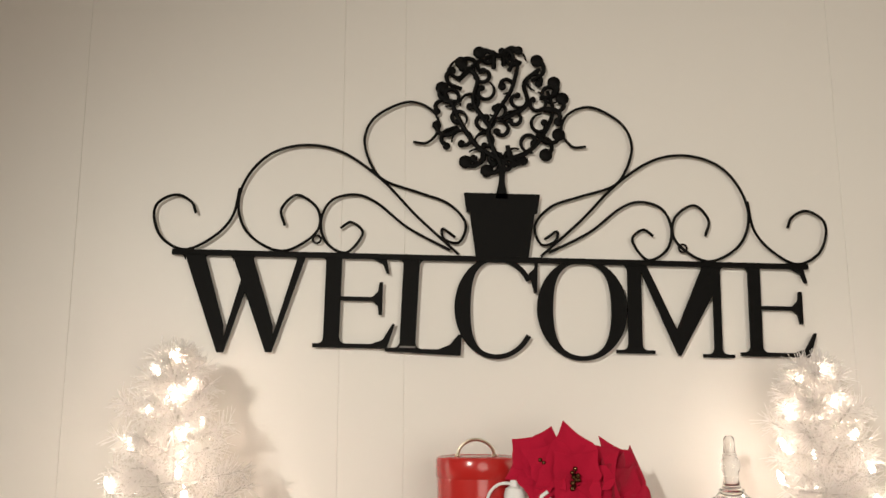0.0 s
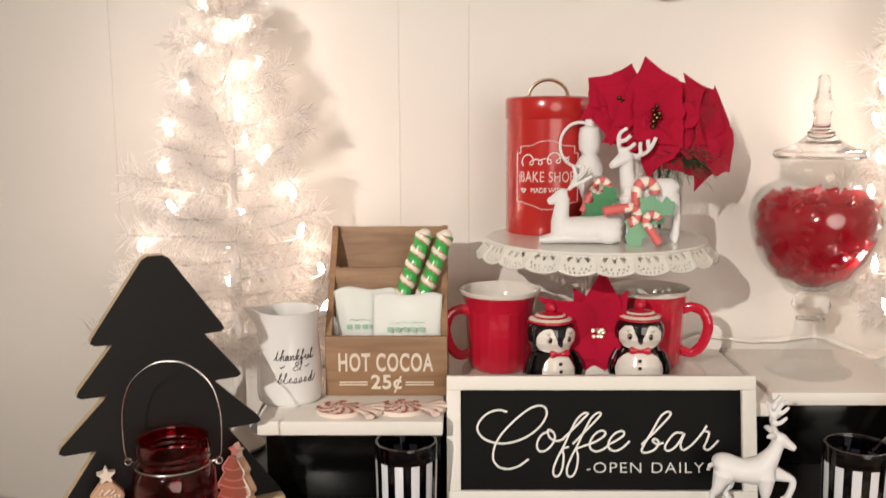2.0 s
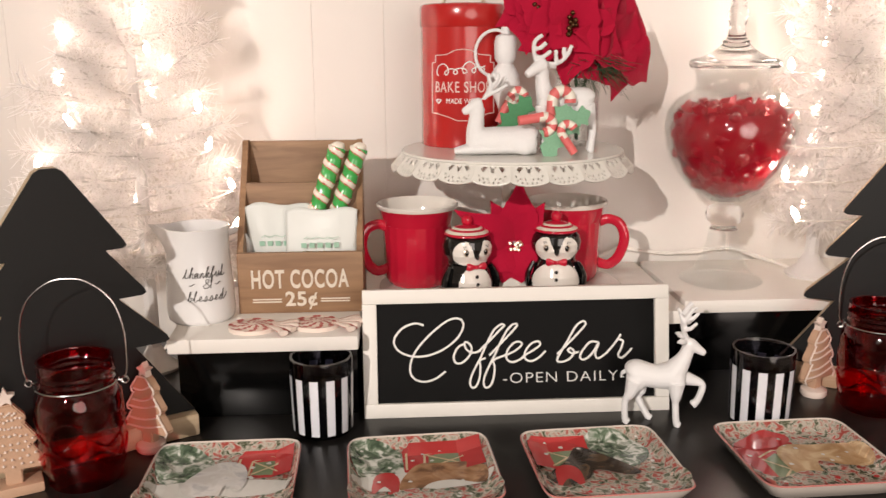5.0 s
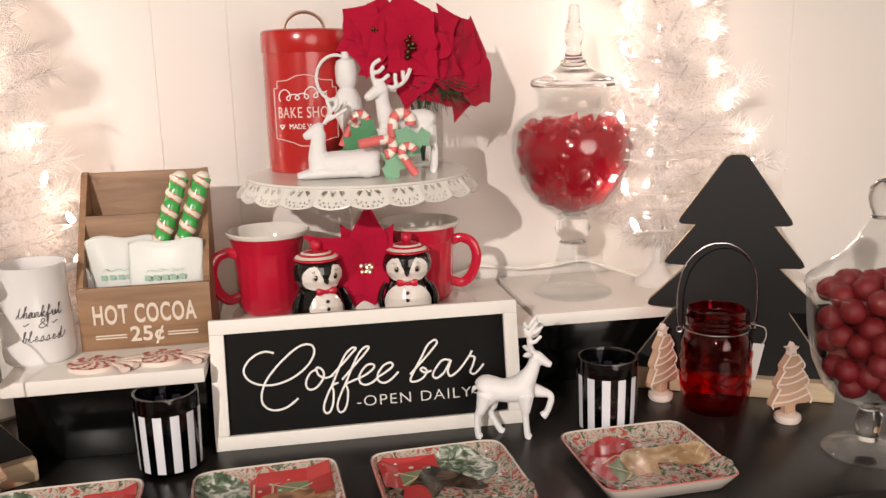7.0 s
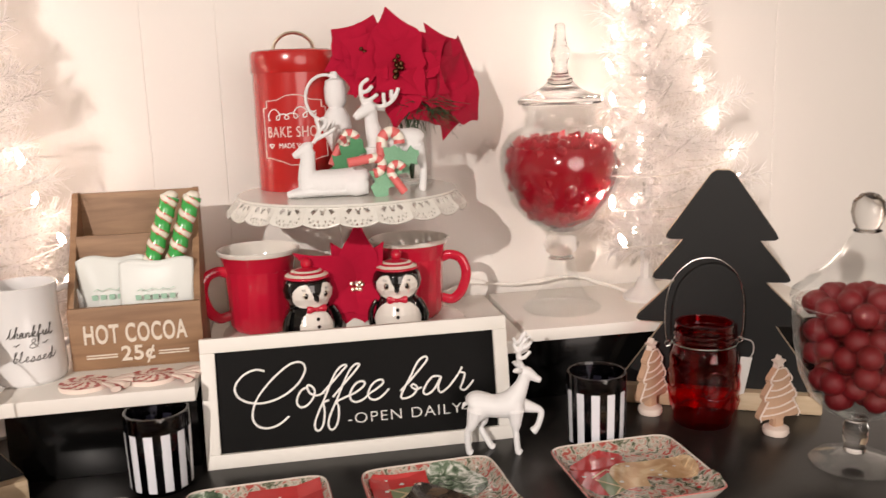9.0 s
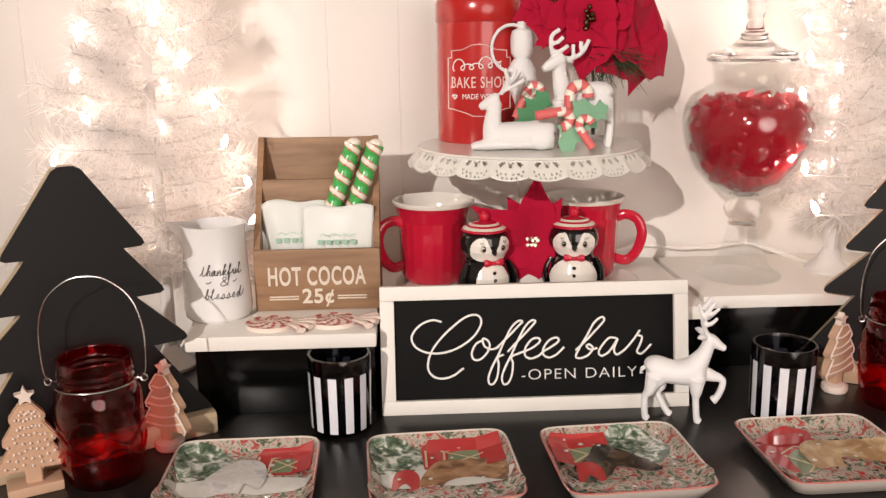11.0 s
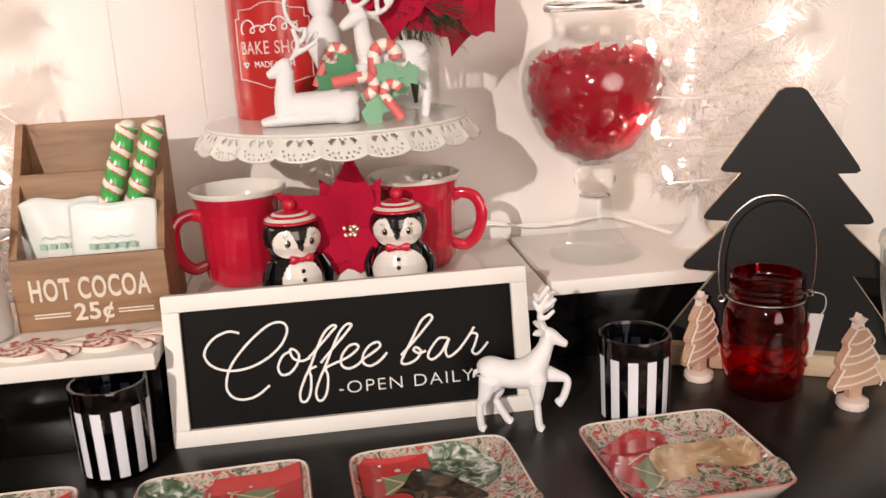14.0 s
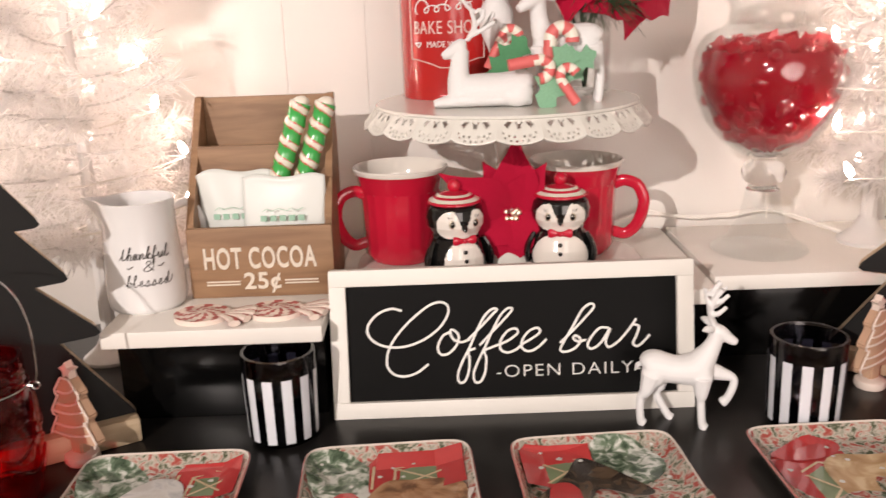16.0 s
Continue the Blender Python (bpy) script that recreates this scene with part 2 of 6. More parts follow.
G_SOLID = mat("solid_clear_glass", (0.97, 0.98, 0.98), 0.02, trans=1.0, var=0.0)
G_RED = thin_glass("red_glass", (0.87, 0.095, 0.14), 1.0, 0.5, 48, 0.04)
G_SMOKE = thin_glass("smoke_black_glass", (0.38, 0.38, 0.43), 0.7, 0.08, 40, 0.07)

# ---- mesh helpers ----


def link_mesh(name, bm, materials, smooth=True):
    bm.normal_update()
    me = bpy.data.meshes.new(name)
    bm.to_mesh(me)
    bm.free()
    for m in (materials if isinstance(materials, (list, tuple)) else [materials]):
        me.materials.append(m)
    if smooth:
        for p in me.polygons:
            p.use_smooth = True
        me.set_sharp_from_angle(angle=radians(40))
    return new(name, me)


def part(name, bm, material, parent, label="", smooth=True):
    """One mesh object under a thing or a part."""
    ob = link_mesh(name, bm, material, smooth)
    ob.parent = parent
    return tagged(ob, label)


def thing(name, m, label, category, group="", kind=""):
    ob = new(name)
    ob.empty_display_size = 0.02
    ob.matrix_world = m
    return tagged(ob, label, category, group, kind)


def solid(name, bm, material, m, label, category, group="", kind="", smooth=True):
    ob = link_mesh(name, bm, material, smooth)
    ob.matrix_world = m
    return tagged(ob, label, category, group, kind)


def box(bm, lo, hi, bevel=0.0, index=0, m=None):
    r = bmesh.ops.create_cube(bm, size=1.0)
    vs = r["verts"]
    for v in vs:
        v.co = Vector([(lo[i] + hi[i]) / 2 + v.co[i] * (hi[i] - lo[i]) for i in range(3)])
    fs = {f for v in vs for f in v.link_faces}
    if bevel:
        es = list({e for v in vs for e in v.link_edges})
        rb = bmesh.ops.bevel(bm, geom=es, offset=bevel, segments=2, profile=0.6, affect="EDGES")
        fs = set(rb["faces"]) | {f for f in fs if f.is_valid}
        vs = list({v for f in fs for v in f.verts})
    for f in fs:
        f.material_index = index
    if m is not None:
        for v in vs:
            v.co = m @ v.co
    return vs


def a_box(lo, hi, bevel=0.002):
    bm = bmesh.new()
    box(bm, lo, hi, bevel)
    return bm


def lathe(bm, profile, segs=40, index=0, m=None, flute=0.0, flutes=0):
    """Spins (radius, height) points round z."""
    rings = []
    for r, z in profile:
        if r < 1e-6:
            rings.append([bm.verts.new((0, 0, z))])
        else:
            ring = []
            for i in range(segs):
                a = 2 * math.pi * i / segs
                rr = r * (1 + flute * math.cos(flutes * a)) if flutes else r
                ring.append(bm.verts.new((rr * math.cos(a), rr * math.sin(a), z)))
            rings.append(ring)
    for a, b in zip(rings, rings[1:]):
        for i in range(segs):
            j = (i + 1) % segs
            if len(a) == 1 and len(b) == 1:
                continue
            if len(a) == 1:
                f = bm.faces.new((a[0], b[j], b[i]))
            elif len(b) == 1:
                f = bm.faces.new((a[i], a[j], b[0]))
            else:
                f = bm.faces.new((a[i], a[j], b[j], b[i]))
            f.material_index = index
    vs = [v for ring in rings for v in ring]
    if m is not None:
        for v in vs:
            v.co = m @ v.co
    return vs


def spline(pts, steps=6, closed=False):
    """Smooth curve through points (Catmull-Rom)."""
    p = [Vector(q) for q in pts]
    n = len(p)
    out = []
    for i in range(n if closed else n - 1):
        a = p[(i - 1) % n] if closed or i > 0 else p[0] * 2 - p[1]
        b, c = p[i], p[(i + 1) % n]
        d = p[(i + 2) % n] if closed or i + 2 < n else p[-1] * 2 - p[-2]
        for s in range(steps):
            t = s / steps
            out.append(0.5 * (2 * b + (c - a) * t + (2 * a - 5 * b + 4 * c - d) * t * t + (3 * b - a - 3 * c + d) * t ** 3))
    if not closed:
        out.append(p[-1])
    return out


def tube(bm, pts, radius, segs=8, index=0, caps=True, closed=False, flat=1.0, up=None, stripes=None):
    """Sweeps a round section along points; radius is a number or one a point."""
    pts = [Vector(p) for p in pts]
    n = len(pts)
    rad = radius if isinstance(radius, (list, tuple)) else [radius] * n
    rings = []
    ref = Vector(up) if up else None
    nrm = None
    for i in range(n):
        if closed:
            d = pts[(i + 1) % n] - pts[i - 1]
        else:
            d = pts[min(i + 1, n - 1)] - pts[max(i - 1, 0)]
        d = d.normalized() if d.length > 1e-9 else Vector((0, 0, 1))
        if ref is not None:
            nrm = (ref - d * ref.dot(d)).normalized()
        elif nrm is None:
            nrm = d.orthogonal().normalized()
        else:
            nrm = (nrm - d * nrm.dot(d)).normalized()
        bi = d.cross(nrm)
        rings.append([bm.verts.new(pts[i] + rad[i] * (math.cos(2 * math.pi * k / segs) * nrm * flat + math.sin(2 * math.pi * k / segs) * bi)) for k in range(segs)])
    pairs = list(zip(rings, rings[1:])) + ([(rings[-1], rings[0])] if closed else [])
    for i, (a, b) in enumerate(pairs):
        for k in range(segs):
            f = bm.faces.new((a[k], a[(k + 1) % segs], b[(k + 1) % segs], b[k]))
            f.material_index = stripes(i, k) if stripes else index
    if caps and not closed:
        for ring, flip in ((rings[0], True), (rings[-1], False)):
            f = bm.faces.new(ring[::-1] if flip else ring)
            f.material_index = index
    return [v for r in rings for v in r]


def prism(bm, pts, depth, index=0, m=None, y0=0.0):
    """A flat outline in x and z, made thick along y from y0 (front) to y0 + depth."""
    front = [bm.verts.new((x, y0, z)) for x, z in pts]
    back = [bm.verts.new((x, y0 + depth, z)) for x, z in pts]
    n = len(pts)
    fs = [bm.faces.new(front), bm.faces.new(back[::-1])]
    for i in range(n):
        fs.append(bm.faces.new((front[i], back[i], back[(i + 1) % n], front[(i + 1) % n])))
    bmesh.ops.recalc_face_normals(bm, faces=fs)
    for f in fs:
        f.material_index = index
    if m is not None:
        for v in front + back:
            v.co = m @ v.co
    return front + back


def ball(bm, c, r, index=0, sub=2, scale=(1, 1, 1), m=None):
    vs = bmesh.ops.create_icosphere(bm, subdivisions=sub, radius=1.0)["verts"]
    for v in vs:
        v.co = Vector((c[0] + v.co.x * r * scale[0], c[1] + v.co.y * r * scale[1], c[2] + v.co.z * r * scale[2]))
        if m is not None:
            v.co = m @ v.co
    for f in {f for v in vs for f in v.link_faces}:
        f.material_index = index
    return vs


def lettering(name, text, height, width, material, parent, m, thick=0.0006, shear=0.0, spacing=1.0, bold=0.0):
    """Raised letters in the built-in font, facing -y, of a given cap height and width, centred on m."""
    cu = bpy.data.curves.new(name, "FONT")
    cu.body, cu.align_x, cu.align_y, cu.shear, cu.space_character = text, "CENTER", "CENTER", shear, spacing
    cu.extrude, cu.offset = 0.0005, bold
    tmp = bpy.data.objects.new(name, cu)
    me = bpy.data.meshes.new_from_object(tmp)
    bpy.data.objects.remove(tmp)
    xs, ys = [v.co.x for v in me.vertices], [v.co.y for v in me.vertices]
    sx, sy = width / (max(xs) - min(xs)), height / (max(ys) - min(ys))
    cx, cy = (max(xs) + min(xs)) / 2, (max(ys) + min(ys)) / 2
    for v in me.vertices:
        v.co = Vector(((v.co.x - cx) * sx, -thick if v.co.z > 0 else thick, (v.co.y - cy) * sy))
    me.materials.append(material)
    ob = new(name, me)
    ob.parent = parent
    ob.matrix_parent_inverse = Matrix.Identity(4)
    ob.matrix_basis = m
    return ob

# ---- the room ----
TOP, SHELF, WALL = 0.80, 0.90, 1.315


def slab(name, lo, hi, material, label, category, bevel=0.0):
    return solid(name, a_box(lo, hi, bevel), material, Matrix.Identity(4), label, category, kind="structure", smooth=bevel > 0)


floor = slab("floor", (-2.2, -2.8, -0.05), (2.4, 1.5, 0.0), M_FLOOR, "brown wooden floor of the room", "floor")
# Ceiling and three walls are never in view; added for reflections and bounced light.
ceiling = slab("ceiling", (-2.2, -2.8, 2.42), (2.4, 1.5, 2.47), M_CEIL, "unseen off-white ceiling added to bounce light", "ceiling")
unseen_wall_west = slab("unseen_wall_west", (-2.3, -2.8, 0), (-2.2, 1.5, 2.42), M_ROOM, "unseen beige side wall added to bounce light", "wall")
unseen_wall_east = slab("unseen_wall_east", (2.4, -2.8, 0), (2.5, 1.5, 2.42), M_ROOM, "unseen beige side wall added to bounce light", "wall")
unseen_wall_south = slab("unseen_wall_south", (-2.2, -2.9, 0), (2.4, -2.8, 2.42), M_ROOM, "unseen beige wall added behind the viewer to bounce light", "wall")

wall_north = thing("wall_north", Matrix.Identity(4), "cream painted wall of wide vertical panels", "wall", kind="structure")
edges = [-2.2, -1.28, -0.455, -0.065, 0.029, 0.695, 0.826, 1.22, 1.62, 2.02, 2.4]
for x0, x1 in zip(edges, edges[1:]):
    part("panel", a_box((x0 + 0.0003, WALL, 0), (x1 - 0.0003, WALL + 0.03, 2.42), 0.0009), M_WALL, wall_north, smooth=False)
part("backing", a_box((-2.2, WALL + 0.0010, 0), (2.4, WALL + 0.10, 2.42), 0), M_WALL, wall_north)

# ---- black table and the side table ----


def table():
    t = thing("console_table", pose(0, 0, 0), "black painted console table standing against the wall", "table")
    part("tabletop", a_box((-0.396, 0.79, TOP - 0.03), (0.86, 1.308, TOP), 0.003), M_TABLE, t)
    part("apron", a_box((-0.37, 0.83, TOP - 0.14), (0.83, 1.29, TOP - 0.03), 0.002), M_TABLE, t)
    for x in (-0.36, 0.78):
        for y in (0.82, 1.25):
            part("leg", a_box((x, y, 0), (x + 0.045, y + 0.045, TOP - 0.03), 0.003), M_TABLE, t)


def side_table():
    t = thing("side_table", pose(-0.408, 0.852, 0, rz=-23), "pale wooden side table beside the black console", "side table")
    part("tabletop", a_box((-0.46, -0.33, 0.775), (0.0, 0.02, 0.80), 0.004), M_PINE, t)
    for x in (-0.44, -0.05):
        for y in (-0.31, -0.04):
            part("leg", a_box((x, y, 0), (x + 0.035, y + 0.035, 0.775), 0.003), M_PINE, t)
    g = thing("gift_box", pose(-0.408, 0.852, 0.80, rz=-23), "shallow white box with a red mark on its lid", "box")
    part("body", a_box((-0.357, -0.247, 0), (-0.003, -0.003, 0.014), 0.001), M_WHITE, g)
    part("lid", a_box((-0.36, -0.25, 0.014), (0.0, 0.0, 0.028), 0.002), M_WHITE, g)
    bm = bmesh.new()
    arc = [(-0.055 + 0.035 * math.cos(a), -0.05 + 0.02 * math.sin(a), 0.0283) for a in (0.3, 0.8, 1.3, 1.8, 2.3)]
    tube(bm, arc, [0.002, 0.005, 0.006, 0.005, 0.002], 8, flat=0.15, up=(0, 0, 1))
    part("mark", bm, M_BARN, g, "red curved mark")


table()
side_table()

# ---- white risers with black bodies ----


def riser(name, x0, x1, y0, y1, inset, label):
    r = thing(name, pose(0, 0, TOP), label, "riser", group="risers on the table")
    part("top_board", a_box((x0, y0, 0.084), (x1, y1, 0.10), 0.0025), M_WHITE, r, "white painted board")
    part("front_panel", a_box((x0 + inset, y0 + 0.03, 0), (x1 - inset, y0 + 0.04, 0.084), 0.001), M_GLOSSBLACK, r, "glossy black panel")
    for x in (x0 + inset, x1 - inset - 0.012):
        part("side_panel", a_box((x, y0 + 0.04, 0), (x + 0.012, y1, 0.084), 0.001), M_GLOSSBLACK, r, "glossy black panel")


riser("end_riser", -0.203, -0.003, 1.009, 1.305, 0.003, "white-topped black riser under the cocoa caddy")
riser("middle_riser", -0.001, 0.374, 1.070, 1.305, 0.003, "white-topped black riser under the mugs")
riser("small_riser", 0.381, 0.80, 1.108, 1.305, 0.004, "white-topped black riser under the glass candy jar")

# ---- iron welcome sign ----


def serif_letter(ch, x0, x1):
    """Outlines of a serif capital hanging under the bar; strokes in millimetres from its left end and the bar."""
    w = (x1 - x0) * 1000
    out = []

    def poly(*p):
        out.append([(x0 + a / 1000, b / 1000) for a, b in p])

    def rect(a, b, lo, hi):
        poly((a, lo), (b, lo), (b, hi), (a, hi))

    def bracket(x, z, dx, dz):
        """A small hollow curve where a stem meets its serif."""
        poly(*((x, z), (x + dx, z), (x + dx * 0.45, z + dz * 0.18), (x + dx * 0.15, z + dz * 0.5), (x, z + dz)))

    if ch == "W":
        poly((15, -4), (44, -4), (77, -107), (79, -147), (70, -147))
        poly((73, -147), (79, -147), (106, -56), (99, -40))
        poly((84, -4), (113, -4), (148, -107), (148, -145), (139, -145))
        poly((142, -145), (148, -145), (191, -4), (180, -4))
        rect(0, 62, -5, 1)
        rect(72, 128, -5, 1)
        rect(164, w, -5, 1)
        for x, dx in ((16, -9), (43, 9), (86, -8), (112, 9), (181, -9)):
            bracket(x, -5, dx, -9)
    elif ch == "E":
        s0, s1 = (15, 38) if x0 < 0 else (15, 33)
        rect(s0, s1, -134, 0)
        rect(0, s1 + 4, -136.5, -131)
        rect(2, s1 + 4, -5, 1)
        poly((s1, -136.5), (w - 11, -136.5), (w, -101), (w - 4, -101), (w - 17, -124), (w - 34, -130.5), (s1, -130.5))
        poly((s1, 1), (w - 16, 1), (w - 10, -27), (w - 14, -27), (w - 20, -13), (w - 34, -6), (s1, -6))
        rect(s1, w - 28, -68, -62)
        poly((w - 34, -68), (w - 26, -75), (w - 24, -88), (w - 19, -88), (w - 19, -40), (w - 24, -40), (w - 26, -54), (w - 34, -62))
        bracket(s0, -131, -8, 8)
        bracket(s0, -5, -7, -8)
        bracket(s1, -130.5, 9, 9)
    elif ch == "L":
        poly((24, 0), (48, 0), (44, -132), (21, -132))
        poly((0, -140.5), (44, -141.5), (44, -135), (0, -135))
        rect(6, 70, -5, 1)
        poly((40, -142), (w - 1, -144.5), (w, -114), (w - 5, -114), (w - 17, -129), (w - 34, -136), (40, -136))
        bracket(21, -135, -8, 8)
        bracket(24, -5, -7, -9)
        bracket(48, -5, 8, -9)
        bracket(44, -136, 9, 9)
    elif ch == "M":
        rect(20, 40.5, -133, 0)
        rect(2, 59, -136, -131)
        rect(0, 40, -5, 1)
        poly((34, 0), (46, 0), (95, -107), (95, -138), (91, -133))
        poly((89, -107), (135, 1), (152, 1), (152, -38), (97, -138), (93, -138))
        rect(147, 158.5, -136, 0)
        rect(130, w, -139.5, -134.5)
        rect(136, w - 2, -5, 1)
        for x, z, dx, dz in ((20, -131, -8, 8), (40.5, -131, 8, 8), (147, -134.5, -8, 8), (158.5, -134.5, 8, 8), (158.5, -5, 9, -9), (20, -5, -8, -8)):
            bracket(x, z, dx, dz)
    else:
        n = 48
        cx, cz, rx, rz = w / 2, -73, w / 2, 75.5
        lo, hi = (0.19 * math.pi, 1.81 * math.pi) if ch == "C" else (0, 2 * math.pi)
        ring = []
        for i in range(n + 1):
            an = lo + (hi - lo) * i / n
            thick = 17.0 * abs(math.cos(an)) ** 1.4 + 6.5
            if ch == "C" and math.cos(an) > 0:
                thick = 6.5 + 2.0 * math.cos(an)
            ring.append(((cx + rx * math.cos(an), cz + rz * math.sin(an)), (cx + (rx - thick) * math.cos(an), cz + (rz - 7.0) * math.sin(an))))
        for (p, q), (p2, q2) in zip(ring, ring[1:]):
            poly(p, p2, q2, q)
        if ch == "C":
            poly((w - 14, -22), (w - 6, -14), (w - 5, 0), (w - 1, 0), (w - 2, -51), (w - 6, -51), (w - 10, -36))
    return out


def welcome_sign():
    s = thing("welcome_sign", pose(0.171, WALL - 0.012, 1.524, 0, 1.17, 0), "black iron welcome sign with topiary and scrolls on the wall", "wall sign")
    part("bar", a_box((-0.481, -0.0010, -0.006), (0.459, 0.005, 0.002), 0.0005), M_IRON, s)
    spans = (("W", -0.4775, -0.2785), ("E", -0.2715, -0.1535), ("L", -0.1672, -0.0562), ("C", -0.0675, 0.0555), ("O", 0.0535, 0.1865), ("M", 0.1675, 0.344), ("E", 0.3525, 0.4665))
    for k, (ch, a, b) in enumerate(spans):
        bm = bmesh.new()
        for q, pts in enumerate(serif_letter(ch, a, b)):
            prism(bm, pts, 0.004, y0=0.0004 * (k % 2) + (0.00012 * q if ch not in "CO" else 0.0))
        ob = part("letter", bm, M_IRON, s, smooth=False)
    # scrolls of one side, in metres from the pot's middle; the other side mirrors them
    scrolls = (
        ((-0.451, 0.055), (-0.459, 0.071), (-0.482, 0.081), (-0.508, 0.068), (-0.511, 0.044), (-0.496, 0.016), (-0.462, 0.002), (-0.422, 0.022), (-0.397, 0.052), (-0.389, 0.093)),
        ((-0.320, 0.040), (-0.326, 0.064), (-0.303, 0.085), (-0.272, 0.064), (-0.274, 0.030), (-0.322, 0.003), (-0.372, 0.026), (-0.390, 0.069), (-0.377, 0.113), (-0.343, 0.147), (-0.292, 0.160), (-0.238, 0.150), (-0.180, 0.112), (-0.126, 0.059), (-0.062, 0.004)),
        ((-0.238, 0.038), (-0.222, 0.047), (-0.205, 0.031), (-0.228, 0.003), (-0.258, 0.017), (-0.267, 0.048), (-0.253, 0.078), (-0.219, 0.088), (-0.186, 0.077), (-0.138, 0.041), (-0.075, 0.010)),
        ((-0.134, 0.169), (-0.112, 0.169), (-0.095, 0.191), (-0.106, 0.218), (-0.143, 0.230), (-0.190, 0.207), (-0.207, 0.173), (-0.197, 0.135), (-0.175, 0.110), (-0.122, 0.093), (-0.079, 0.078), (-0.053, 0.050), (-0.062, 0.022), (-0.084, 0.026), (-0.087, 0.041), (-0.068, 0.029)),
    )
    for pts in scrolls:
        for sx in (1, -1):
            bm = bmesh.new()
            tube(bm, spline([(sx * x * (1.0 if sx > 0 else 0.958), 0.003, z * 1.036) for x, z in pts], 10), 0.0021, 7)
            part("scroll", bm, M_IRON, s)
    for sx in (1, -1):
        bm = bmesh.new()
        tube(bm, [(sx * 0.272 + 0.006 * math.cos(a), 0.003, 0.022 + 0.006 * math.sin(a)) for a in np.linspace(0, 2 * math.pi, 14)[:-1]], 0.0016, 6, closed=True)
        part("hanging_ring", bm, M_IRON, s)
    bm = bmesh.new()
    prism(bm, [(-0.036, -0.006), (0.040, -0.006), (0.050, 0.069), (0.054, 0.069), (0.058, 0.098), (-0.056, 0.098), (-0.052, 0.069), (-0.047, 0.069)], 0.006)
    part("pot", bm, M_IRON, s, smooth=False)
    bm = bmesh.new()
    prism(bm, [(-0.009, 0.09), (0.010, 0.09), (0.005, 0.115), (0.006, 0.15), (-0.002, 0.15), (-0.004, 0.115)], 0.005)
    part("stem", bm, M_IRON, s, smooth=False)
    # topiary ball of curls
    rng = random.Random(5)
    bm = bmesh.new()
    cx, cz, R = -0.005, 0.232, 0.092
    limbs = [((0.0, 0.14), (-0.020, 0.19), (-0.008, 0.225), (0.014, 0.262), (0.024, 0.30)), ((0.0, 0.15), (-0.035, 0.17), (-0.058, 0.20), (-0.078, 0.24)),
             ((0.0, 0.15), (0.036, 0.162), (0.062, 0.19), (0.078, 0.228), (0.070, 0.262)), ((-0.016, 0.20), (-0.043, 0.24), (-0.038, 0.28), (-0.062, 0.302)),
             ((0.002, 0.215), (0.038, 0.24), (0.034, 0.274), (0.058, 0.298)), ((-0.068, 0.275), (-0.038, 0.305), (-0.006, 0.318), (0.030, 0.306))]
    for l in limbs:
        tube(bm, spline([(x, 0.003, z) for x, z in l], 6), [0.0042 - 0.0012 * k / (len(l) * 6) for k in range((len(l) - 1) * 6 + 1)], 6)

    def curl(x, z, a0, turn, size, knob):
        pts = []
        for k in range(19):
            u = k / 18
            rr = size * (1.0 - 0.62 * u)
            pts.append((x + rr * math.cos(a0 + turn * u * 5.4), 0.003, z + rr * math.sin(a0 + turn * u * 5.4)))
        tube(bm, pts, [0.0013 + 0.0019 * math.sin(min(1, k / 10) * 1.57) for k in range(19)], 6)
        ball(bm, pts[-1], knob, sub=2, scale=(1, 0.4, 1))

    spots = []
    for i in range(600):
        a, r = rng.uniform(0, 2 * math.pi), R * math.sqrt(rng.uniform(0.0, 0.86))
        o = Vector((cx + r * math.cos(a), cz + r * math.sin(a)))
        if all((o - q).length > 0.0262 for q in spots):
            spots.append(o)
    for o in spots:
        curl(o.x, o.y, rng.uniform(0, 6.3), rng.choice((1, -1)), rng.uniform(0.0145, 0.0185), rng.uniform(0.0048, 0.0068))
    for k in range(19):
        a = 2 * math.pi * k / 19 + rng.uniform(-0.08, 0.08) + 0.2
        r = R + rng.uniform(-0.004, 0.010)
        x, z = cx + r * math.cos(a), cz + r * math.sin(a)
        knob = rng.choice((0.0062, 0.0075, 0.0105))
        turn = rng.choice((1, -1))
        ball(bm, (x, 0.003, z), knob, sub=2, scale=(1, 0.3, 1))
        tube(bm, spline([(x, 0.003, z), (cx + (r + 0.001) * math.cos(a + 0.12 * turn), 0.003, cz + (r + 0.001) * math.sin(a + 0.12 * turn)),
                         (cx + (r - 0.010) * math.cos(a + 0.22 * turn), 0.003, cz + (r - 0.010) * math.sin(a + 0.22 * turn)),
                         (cx + (r - 0.030) * math.cos(a + 0.20 * turn), 0.003, cz + (r - 0.030) * math.sin(a + 0.20 * turn))], 5), 0.0036, 6)
    part("topiary_ball", bm, M_IRON, s)


welcome_sign()

# ---- white lit trees ----


